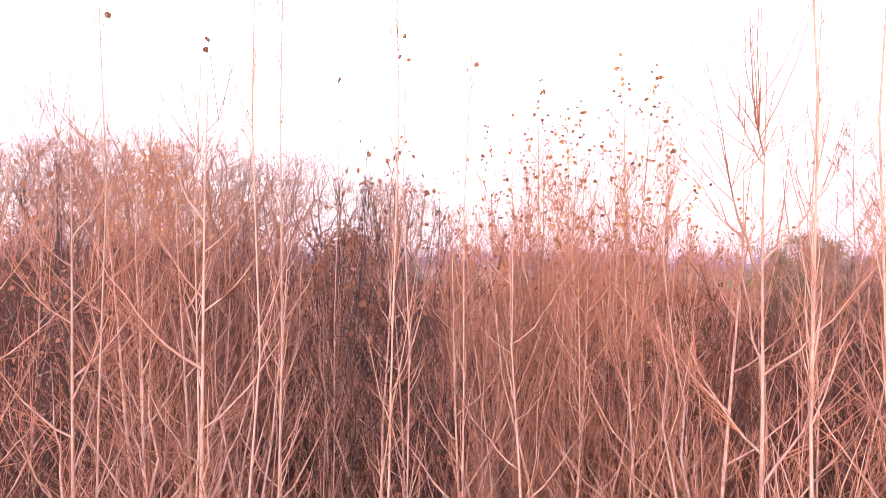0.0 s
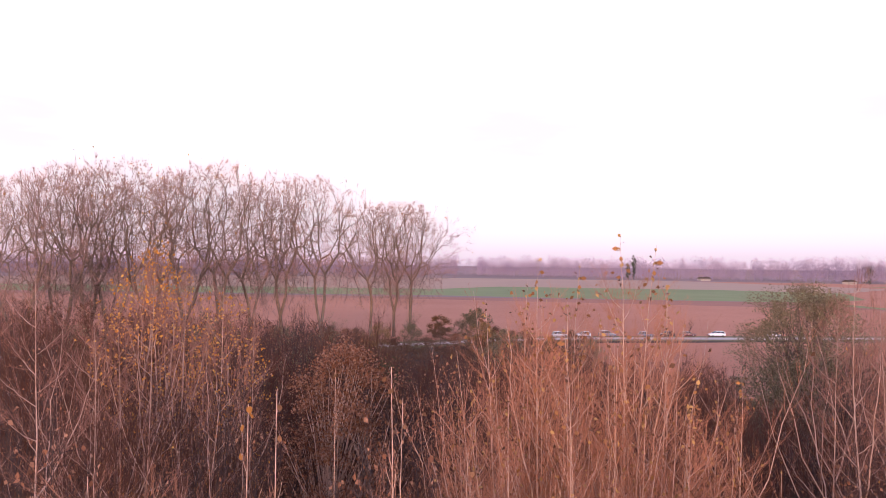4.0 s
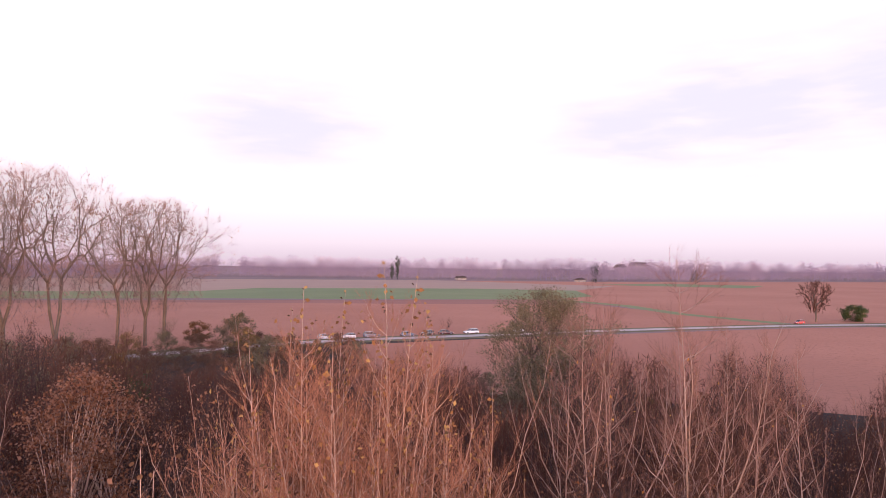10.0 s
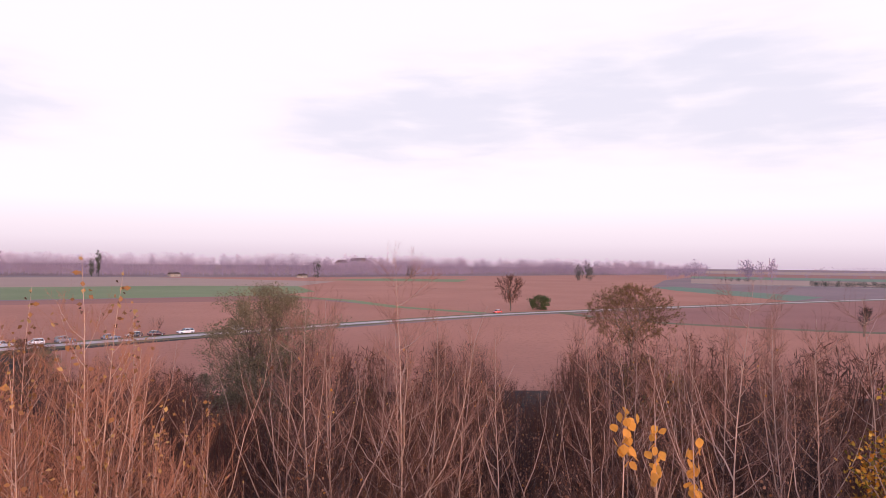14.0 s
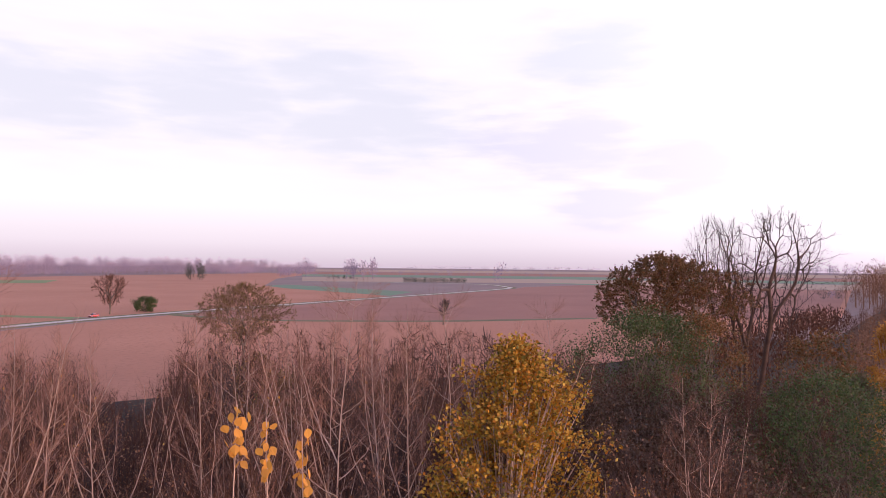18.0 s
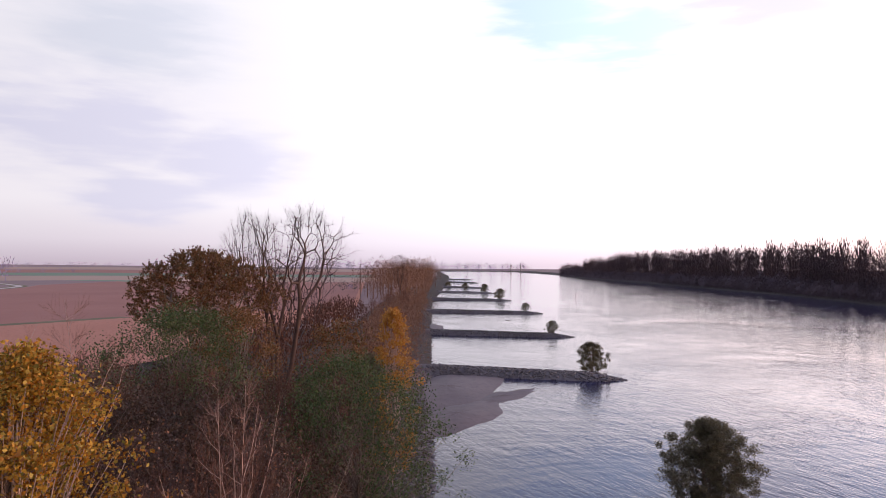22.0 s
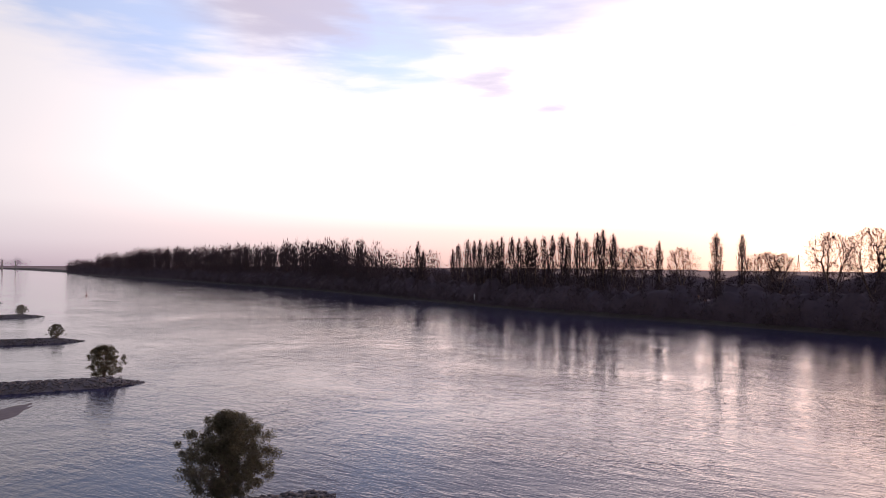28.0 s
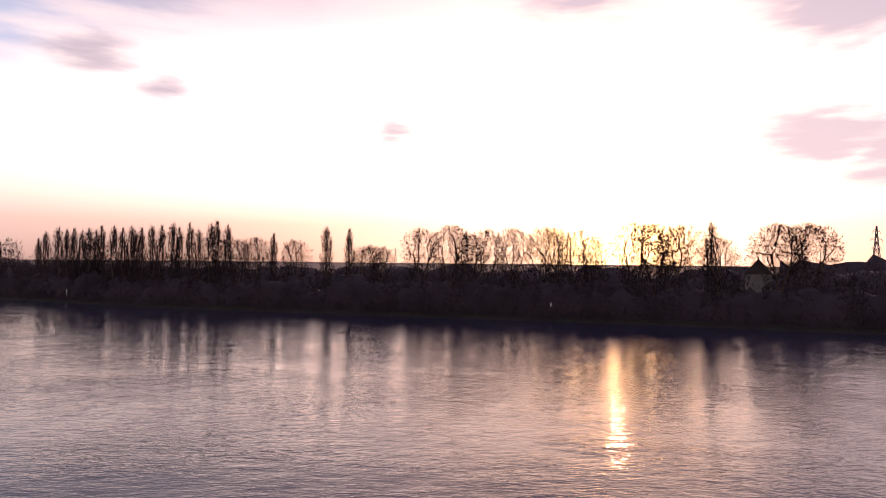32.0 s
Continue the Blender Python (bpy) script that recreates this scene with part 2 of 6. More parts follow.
M_BARK = surface("pale_young_bark", (0.40, 0.265, 0.205), (0.50, 0.35, 0.28), 1.2, 0.85, 0.5, 0.01, 9, (0.24, 0.17, 0.13), vary=0.12, stretch=(1, 1, 0.35))
M_BARK_NEAR = surface("pinkish_sapling_bark", (0.45, 0.30, 0.225), (0.56, 0.385, 0.295), 1.2, 0.8, 0.5, 0.01, 9, (0.28, 0.16, 0.11), vary=0.12, stretch=(1, 1, 0.35))
M_TWIG_NEAR = surface("salmon_sapling_twigs", (0.32, 0.14, 0.085), (0.41, 0.205, 0.13), 0.6, 0.8, 0, 0.01, 6, vary=0.2)
M_TWIG_ORANGE = surface("orange_brown_twigs", (0.35, 0.145, 0.08), (0.45, 0.205, 0.12), 0.5, 0.8, 0, 0.01, 6, vary=0.2)
M_BARK_GREY = surface("grey_brown_bark", (0.17, 0.12, 0.09), (0.25, 0.18, 0.135), 0.8, 0.9, 0.6, 0.03, 8, (0.10, 0.075, 0.06), vary=0.15, stretch=(1, 1, 0.3))
M_TWIG = surface("reddish_twigs", (0.24, 0.115, 0.08), (0.31, 0.16, 0.115), 0.6, 0.8, 0, 0.01, 6, vary=0.15)
M_TWIG_ROW = surface("pinkish_poplar_twigs", (0.36, 0.21, 0.175), (0.44, 0.27, 0.225), 0.6, 0.8, 0, 0.01, 6, vary=0.15)
M_TWIG_RUST = surface("rusty_shrub_twigs", (0.078, 0.03, 0.017), (0.12, 0.048, 0.028), 0.5, 0.85, 0, 0.01, 6, vary=0.25)
M_BRUSH = surface("brown_brush_twigs", (0.10, 0.042, 0.025), (0.145, 0.064, 0.039), 0.12, 0.9, 0, 0.01, 8, (0.065, 0.03, 0.022))
M_BRUSH_GREY = surface("grey_brown_brush_twigs", (0.085, 0.047, 0.035), (0.12, 0.07, 0.053), 0.12, 0.9, 0, 0.01, 8, (0.06, 0.033, 0.025))
M_TWIG_GREY = surface("grey_twigs", (0.05, 0.030, 0.026), (0.075, 0.047, 0.04), 0.5, 0.85, 0, 0.01, 6, vary=0.2)
# distance haze is put into this wood's mauve-blue colour
M_HAZY_FARWOOD = surface("hazy_far_wood", (0.30, 0.245, 0.335), (0.37, 0.295, 0.38), 0.02, 0.95, 0, 0.1, 6, (0.20, 0.17, 0.245))
M_BANKWOOD = surface("orange_brown_bank_wood", (0.17, 0.085, 0.05), (0.24, 0.125, 0.075), 0.03, 0.95, 0, 0.1, 8, (0.13, 0.075, 0.055))
M_HEDGE = surface("dark_evergreen", (0.045, 0.055, 0.045), (0.07, 0.08, 0.06), 0.3, 0.95, 0, 0.1, 8, (0.035, 0.04, 0.035))
# far-bank growth: its darkness against the low sun is put into the colour
M_SCRUB = surface("backlit_far_bank_scrub", (0.055, 0.037, 0.042), (0.075, 0.05, 0.053), 0.05, 0.95, 0, 0.1, 8, (0.042, 0.03, 0.035))
L_BROWN = leafage("russet_leaves", [(0.25, 0.10, 0.05), (0.34, 0.15, 0.08), (0.42, 0.23, 0.15), (0.18, 0.08, 0.045)])
L_ORANGE = leafage("orange_leaves", [(0.50, 0.20, 0.03), (0.60, 0.28, 0.05), (0.38, 0.16, 0.04), (0.62, 0.36, 0.08)], 0.45)
L_YELLOW = leafage("yellow_green_leaves", [(0.56, 0.24, 0.025), (0.26, 0.21, 0.035), (0.58, 0.19, 0.02), (0.78, 0.50, 0.09), (0.14, 0.13, 0.028), (0.34, 0.12, 0.018), (0.66, 0.36, 0.045)], 0.35)
L_GREEN = leafage("dark_green_leaves", [(0.045, 0.075, 0.024), (0.065, 0.10, 0.032), (0.10, 0.12, 0.04), (0.06, 0.06, 0.025)], 0.3)
L_OLIVE = leafage("olive_willow_leaves", [(0.15, 0.12, 0.065), (0.20, 0.16, 0.085), (0.27, 0.22, 0.14), (0.13, 0.10, 0.055)], 0.4)
L_WILLOW = leafage("grey_olive_willow_leaves", [(0.10, 0.085, 0.045), (0.13, 0.11, 0.058), (0.17, 0.14, 0.085), (0.09, 0.07, 0.04)], 0.35)
L_UMBER = leafage("umber_leaves", [(0.15, 0.08, 0.048), (0.19, 0.10, 0.06), (0.13, 0.075, 0.045), (0.17, 0.10, 0.055)], 0.3)
L_OAK = leafage("copper_oak_leaves", [(0.20, 0.08, 0.027), (0.13, 0.07, 0.027), (0.085, 0.075, 0.026), (0.25, 0.105, 0.04)], 0.3)
L_DARK = leafage("dark_withered_leaves", [(0.085, 0.046, 0.029), (0.095, 0.055, 0.032), (0.11, 0.054, 0.034), (0.075, 0.052, 0.03)], 0.25)
L_TIPS = leafage("last_poplar_leaves", [(0.36, 0.17, 0.06), (0.20, 0.09, 0.04), (0.10, 0.05, 0.03), (0.50, 0.30, 0.10)], 0.3)
L_GOLD = leafage("olive_gold_leaves", [(0.24, 0.14, 0.05), (0.17, 0.12, 0.045), (0.31, 0.165, 0.06), (0.13, 0.095, 0.04)], 0.4)
L_RUST = leafage("withered_leaves", [(0.30, 0.15, 0.075), (0.22, 0.11, 0.06), (0.36, 0.19, 0.09)], 0.35)


# ---- the lie of the land ----
def bank(u, s):
    """From metres along the river and metres inland of the near waterline to x, y."""
    return 0.941 * u + 0.339 * s, -0.339 * u + 0.941 * s


def polar(az, d):
    return -math.sin(radians(az)) * d, math.cos(radians(az)) * d


WATER_Z = -4.0


def near_shore(u):
    return np.interp(u, [-4000, 450, 1033, 1600, 3000], [0, 0, -26, -40, -30])


def far_shore(u):
    return np.interp(u, [-4000, -70, 36, 240, 425, 593, 1013, 1560, 1911, 3000], [-287, -287, -290, -281, -302, -325, -334, -328, -368, -330])


def ground_z(x, y):
    u, s = 0.941 * x - 0.339 * y, 0.339 * x + 0.941 * y
    d, e = s - near_shore(u), far_shore(u) - s
    z = np.maximum(np.interp(d, [-12, -1.5, 0, 5, 10, 35, 75], [-7, -4.4, -4.0, -1.9, -1.2, -0.8, 0]),
                   np.interp(e, [-12, -1.5, 0, 7, 16, 80, 400, 900, 1800, 2600], [-7, -4.4, -4.0, -2.2, -1.2, 0, 1, 2, 5, 8]))
    return np.where(u > 2900, np.maximum(z, np.interp(u, [2900, 2960], [-7, -1])), z)


# ---- mesh helpers ----
def mesh_object(name, verts, faces, material, parent=None, smooth=False, label=""):
    me = bpy.data.meshes.new(name)
    verts, faces = np.asarray(verts, np.float32), np.asarray(faces, np.int32)
    k = faces.shape[1]
    me.vertices.add(len(verts))
    me.vertices.foreach_set("co", verts.ravel())
    me.loops.add(faces.size)
    me.loops.foreach_set("vertex_index", faces.ravel())
    me.polygons.add(len(faces))
    me.polygons.foreach_set("loop_start", np.arange(0, faces.size, k, dtype=np.int32))
    if smooth:
        me.polygons.foreach_set("use_smooth", np.ones(len(faces), dtype=bool))
    me.update(calc_edges=True)
    me.materials.append(material)
    ob = new(name, me)
    if parent:
        ob.parent = parent
    if label:
        ob["label"] = label
    return ob


def part(name, bm, material, parent, label=""):
    """Links a bmesh as one mesh object under a thing or a part."""
    me = bpy.data.meshes.new(name)
    bm.to_mesh(me)
    bm.free()
    me.materials.append(material)
    ob = new(name, me)
    ob.parent = parent
    if label:
        ob["label"] = label
    return ob


def box(bm, x0, x1, y0, y1, z0, z1, taper=0.0):
    """A box in bm; taper draws its top in."""
    v = [bm.verts.new((x + (taper if x == x0 else -taper) * (z == z1), y + (taper if y == y0 else -taper) * (z == z1), z)) for z in (z0, z1) for x, y in ((x0, y0), (x1, y0), (x1, y1), (x0, y1))]
    for f in ((3, 2, 1, 0), (4, 5, 6, 7), (0, 1, 5, 4), (1, 2, 6, 5), (2, 3, 7, 6), (3, 0, 4, 7)):
        bm.faces.new([v[i] for i in f])
    return bm


def unit(v):
    return v / np.maximum(np.linalg.norm(v, axis=-1, keepdims=True), 1e-9)


def tubes(P, R, k):
    """Tubes of k sides along m lines of n points; P (m, n, 3), R (m, n)."""
    m, n, _ = P.shape
    axis = unit(P[:, -1] - P[:, 0])
    ref = np.where(np.abs(axis[:, 2:3]) > 0.8, np.array([[1.0, 0.2, 0]]), np.array([[0, 0.1, 1.0]]))
    a = unit(np.cross(axis, ref))
    b = np.cross(axis, a)
    ang = np.arange(k) * 2 * np.pi / k
    ring = a[:, None, :] * np.cos(ang)[None, :, None] + b[:, None, :] * np.sin(ang)[None, :, None]
    V = P[:, :, None, :] + ring[:, None, :, :] * R[:, :, None, None]
    base = (np.arange(m) * n * k)[:, None, None] + (np.arange(n - 1) * k)[None, :, None]
    i, j = np.arange(k), (np.arange(k) + 1) % k
    F = np.stack([base + i, base + j, base + k + j, base + k + i], -1).reshape(-1, 4)
    return V.reshape(-1, 3), F


def joined(pieces):
    V, F, o = [], [], 0
    for v, f in pieces:
        V.append(v), F.append(f + o)
        o += len(v)
    return np.concatenate(V), np.concatenate(F)


def grow(rng, P, R, count, t0, t1, length, spread, lift, n, thick, wob=0.06, bend=0.25, tip=0.25, floor=0.0):
    """count shoots from each line of P: length(t) in metres, spread in degrees from the parent, lift towards the sky."""
    m, np_, _ = P.shape
    t = rng.uniform(t0, t1, (m, count))
    t = np.sort(t, 1)
    f = t * (np_ - 1)
    i = np.minimum(f.astype(int), np_ - 2)
    w = (f - i)[..., None]
    row = np.arange(m)[:, None]
    base = P[row, i] * (1 - w) + P[row, i + 1] * w
    rad = R[row, i] * (1 - w[..., 0]) + R[row, i + 1] * w[..., 0]
    tan = unit(P[row, i + 1] - P[row, i])
    side = unit(np.cross(tan, unit(rng.normal(size=tan.shape))))
    a = np.radians(rng.normal(spread, spread * 0.2, t.shape))[..., None]
    d = unit(tan * np.cos(a) + side * np.sin(a) + np.array([0, 0, lift]))
    L = (length(t) * rng.uniform(0.7, 1.25, t.shape))[..., None]
    base, d, L, rad = base.reshape(-1, 3), d.reshape(-1, 3), L.reshape(-1, 1), rad.reshape(-1)
    q = np.linspace(0, 1, n)
    pts = base[:, None] + d[:, None] * (L * q)[..., None] + np.array([0, 0, 1.0]) * (L * q * q * bend)[..., None]
    jit = rng.normal(size=pts.shape) * (L * wob)[..., None] * np.minimum(q, 1)[None, :, None]
    jit[:, 0] = 0
    pts = pts + jit
    r0 = np.maximum(np.minimum(rad * 0.75, thick * np.sqrt(L[:, 0])), floor)
    return pts, r0[:, None] * (1 - (1 - tip) * q)[None]


def leaf_quads(rng, C, size, droop=0.0):
    """A kite-shaped blade at each point of C."""
    n = len(C)
    d = unit(rng.normal(size=(n, 3)) + np.array([0, 0, -droop]))
    s = unit(np.cross(d, rng.normal(size=(n, 3))))
    l = size * rng.uniform(0.6, 1.3, (n, 1))
    fold = np.cross(d, s) * l * 0.12
    V = np.stack([C, C + d * l * 0.45 + s * l * 0.36 + fold, C + d * l, C + d * l * 0.45 - s * l * 0.36 + fold], 1)
    return V.reshape(-1, 3), np.arange(n * 4).reshape(-1, 4)


def along(rng, P, count, t0=0.15):
    """count points strewn along each line."""
    m, n, _ = P.shape
    f = rng.uniform(t0, 1, (m, count)) * (n - 1)
    i = np.minimum(f.astype(int), n - 2)
    w = (f - i)[..., None]
    row = np.arange(m)[:, None]
    return (P[row, i] * (1 - w) + P[row, i + 1] * w).reshape(-1, 3)


def stems(rng, count, height, lean, base_spread, radius, n=8, wob=0.012, even=0.15):
    q = np.linspace(0, 1, n)
    phi = rng.uniform(0, 2 * np.pi, count)
    out = np.stack([np.cos(phi), np.sin(phi), 0 * phi], 1)
    ln = np.tan(np.radians(rng.uniform(0.2, 1.0, count) * lean))
    h = height * (1 - even * rng.uniform(0, 1, count))
    P = out[:, None] * (base_spread * rng.uniform(0.1, 1, (count, 1, 1)) + (h * ln)[:, None, None] * (0.7 * q + 0.3 * q**0.6)[None, :, None])
    P[..., 2] = h[:, None] * q
    J = rng.normal(size=P.shape) * height * wob
    J[:, 0] = 0
    J[..., 2] = 0
    P = P + J
    P[:, 0, 2] = -0.8
    return P, radius * (h / height)[:, None] * (1 - 0.88 * q)[None]


def spikes(P, R, keep=None):
    """A three-sided thorn-shaped twig along each line, from its base to its tip."""
    a, b = P[:, 0], P[:, -1]
    d = unit(b - a)
    s = unit(np.cross(d, np.where(np.abs(d[:, 2:3]) > 0.8, np.array([[1.0, 0.2, 0]]), np.array([[0, 0.1, 1.0]]))))
    q = np.cross(d, s)
    r = R[:, :1]
    V = np.stack([a + s * r, a - s * r * 0.5 + q * r * 0.87, a - s * r * 0.5 - q * r * 0.87, b], 1)
    o = (np.arange(len(P)) * 4)[:, None, None]
    F = np.array([[0, 1, 3], [1, 2, 3], [2, 0, 3]])[None] + o
    return V.reshape(-1, 3), F.reshape(-1, 3)


def tree_thing(name, label, category, trunk, twigs, leaves, bark, twig_mat, leaf_mat, crown="crown"):
    e = new(name)
    tagged(e, label, category)
    mesh_object("trunk", *joined(trunk), bark, e, True)
    if twigs:
        tagged(mesh_object(crown, *joined(twigs), twig_mat, e), kind="stuff")
    if leaves:
        tagged(mesh_object("leaves", *joined(leaves), leaf_mat, e), kind="stuff")
    return e


def poplar(seed, height, far=10.0, nstem=1, lean=3, limbs=20, spread=40, twigs=5, fine=3, leafy=0, leaf=0.09, leaf_mat=None, reach=0.26, girth=0.085, leaf_from=0.0, label="bare young poplar with pale bark and fine twigs",
           bark=None, twig_mat=None, k=4, lift=0.1, even=0.15, limb0=0.25, limb1=0.92, droop=0.6, category="tree", name="poplar_tree", spread_base=0.7, twig_len=0.062, fine_len=0.024, sides=6, bend=0.25, wob=0.008, thick=0.014):
    """Tree of stems, limbs, twigs and fine shoots; far: about how many metres off it is seen, which sets how coarse the finest shoots are; leafy: leaves for each shoot."""
    rng = np.random.default_rng(seed)
    px = far / 1217
    P0, R0 = stems(rng, nstem, height, lean, spread_base, girth, 8, wob, even if nstem > 1 else 0)
    P1, R1 = grow(rng, P0, R0, limbs, limb0, limb1, lambda t: height * reach * (1.12 - t), spread, lift, 5, thick, 0.035, bend, 0.35, 0.6 * px)
    P2, R2 = grow(rng, P1, R1, twigs, 0.15, 1.0, lambda t: height * twig_len * (1.25 - 0.5 * t), 45, 0.12, 3, 0.0065, 0.05, 0.12, 0.25, 0.42 * px)
    P2t, R2t = grow(rng, P0, R0, max(6, limbs // 3), 0.5, 1.0, lambda t: height * twig_len * (1.2 - t), 42, 0.3, 3, 0.0065, 0.04, 0.2, 0.25, 0.42 * px)
    P2, R2 = np.concatenate([P2, P2t]), np.concatenate([R2, R2t])
    P3, R3 = grow(rng, P2, R2, fine, 0.15, 1.0, lambda t: height * fine_len + 0 * t, 45, 0.1, 2, 0.0055, 0.0, 0.1, 0.25, 0.32 * px)
    tw = [spikes(P2, R2), spikes(P3, R3)]
    leaves = []
    if leafy > 0:
        C = along(rng, P3, max(1, int(math.ceil(leafy))))
        keep = (rng.uniform(size=len(C)) < leafy / math.ceil(leafy)) & (C[:, 2] > leaf_from * height)
        leaves = [leaf_quads(rng, C[keep], leaf, droop)]
    return tree_thing(name, label, category, [tubes(P0, R0, sides), tubes(P1, R1, k)], tw, leaves, bark or M_BARK, twig_mat or M_TWIG, leaf_mat or L_RUST)


def rising(base, phi, length, a0, a1, n):
    """Lines that leave their bases at a0 degrees from upright and bend up to a1."""
    q = np.linspace(0, 1, n)
    ang = np.radians(a0[:, None] + (a1 - a0)[:, None] * q[None] ** 0.7)
    d = np.stack([np.sin(ang) * np.cos(phi)[:, None], np.sin(ang) * np.sin(phi)[:, None], np.cos(ang)], -1)
    step = (d[:, 1:] + d[:, :-1]) / 2 * (length / (n - 1))[:, None, None]
    return base[:, None] + np.concatenate([np.zeros((len(base), 1, 3)), np.cumsum(step, 1)], 1)


def young_poplar(seed, height, far, limbs=26, low=0.4, reach=2.0, girth=0.1, open_=52, close=16, twigs=8, spurs=5, spur=0.16, leafy=0.0, leaf=0.09, leaf_from=0.0, leaf_mat=None, bark=None, twig_mat=None, sway=0.012, label="slender bare poplar with a pale trunk and rising limbs", droop=0.6, every=5, whip=0.0):
    """A straight pale trunk with limbs that leave it steeply and bend upward, each with side twigs and short spurs; far: about how many metres off it is seen."""
    rng = np.random.default_rng(seed)
    px = far / 1217
    q = np.linspace(0, 1, 14)
    a, b = rng.uniform(0, 6.28, 2)
    P0 = np.stack([height * sway * (np.sin(5 * q + a) - np.sin(a)), height * sway * (np.sin(4 * q + b) - np.sin(b)), height * q], 1)[None]
    P0[0, 1:, :2] += rng.normal(size=(13, 2)) * 0.02
    P0[:, 0, 2] = -0.8
    R0 = np.maximum(girth * (1 - q) ** 1.05 + 0.003, 0.24 * px)[None]
    t = low + (0.975 - whip - low) * (np.arange(limbs) + rng.uniform(0, 1, limbs)) / limbs
    f = t * 13
    i = np.minimum(f.astype(int), 12)
    w = (f - i)[:, None]
    base = P0[0, i] * (1 - w) + P0[0, i + 1] * w
    lead = (np.arange(limbs) % every == 1) & (t < 0.72)
    L = np.where(lead, height * (1 - t) * rng.uniform(0.72, 0.98, limbs), reach * (0.12 + 0.55 * ((1 - t) / (1 - low)) ** 0.8) * rng.uniform(0.6, 1.3, limbs))
    phi = np.arange(limbs) * 2.4 + rng.normal(size=limbs) * 0.5
    P1 = rising(base, phi, L, np.where(lead, open_ * 0.72, open_) + rng.normal(size=limbs) * 6, np.where(lead, close * 0.35, close) + rng.normal(size=limbs) * 5, 9)
    P1[:, 1:] += rng.normal(size=(limbs, 8, 3)) * (L * 0.008)[:, None, None]
    R1 = np.maximum((0.003 + 0.007 * np.minimum(L, 4.0))[:, None] * (1 - 0.9 * np.linspace(0, 1, 9))[None], 0.28 * px)
    P2, R2 = grow(rng, P1, R1, twigs, 0.12, 0.97, lambda t: reach * 0.2 * (1.2 - 0.7 * t), 42, 0.3, 4, 0.006, 0.02, 0.22, 0.35, 0.25 * px)
    P2a, R2a = grow(rng, P1[lead], R1[lead], twigs * 2, 0.2, 0.99, lambda t: reach * 0.26 * (1.25 - 0.8 * t), 40, 0.3, 4, 0.006, 0.02, 0.25, 0.35, 0.25 * px)
    P2t, R2t = grow(rng, P0, R0, limbs // 2, 0.72 - whip, 1.0 - whip, lambda t: reach * 0.22 * (1.25 - t), 38, 0.25, 4, 0.006, 0.02, 0.25, 0.35, 0.25 * px)
    P2, R2 = np.concatenate([P2, P2a, P2t]), np.concatenate([R2, R2a, R2t])
    P3, R3 = grow(rng, P2, R2, spurs, 0.1, 1.0, lambda t: spur + 0 * t, 42, 0.2, 2, 0.007, 0.0, 0.1, 0.3, 0.19 * px)
    P4, R4 = grow(rng, P1, R1, spurs * 2, 0.1, 1.0, lambda t: spur + 0 * t, 50, 0.2, 2, 0.007, 0.0, 0.1, 0.3, 0.19 * px)
    fit = height / max(P[..., 2].max() for P in (P0, P1, P2, P3, P4))
    P0, P1, P2, P3, P4 = P0 * fit, P1 * fit, P2 * fit, P3 * fit, P4 * fit
    leaves = []
    if leafy > 0:
        C = along(rng, np.concatenate([P3, P4]), max(1, int(math.ceil(leafy))))
        keep = (rng.uniform(size=len(C)) < leafy / math.ceil(leafy)) & (C[:, 2] > leaf_from * height)
        C = C[keep]
        if whip:
            C = np.concatenate([C, along(rng, P0[:, 12:], 14, 0.1) + rng.normal(size=(14, 3)) * 0.07])
        leaves = [leaf_quads(rng, C, leaf, droop)]
    e = tree_thing("poplar_tree", label, "tree", [tubes(P0, R0, 7), tubes(P1, R1, 4)], [spikes(P3, R3), spikes(P4, R4)], leaves, bark or M_BARK_NEAR, twig_mat or M_TWIG_NEAR, leaf_mat or L_RUST)
    tagged(mesh_object("branchwork", *tubes(P2, R2, 3), twig_mat or M_TWIG_NEAR, e), kind="stuff")
    return e


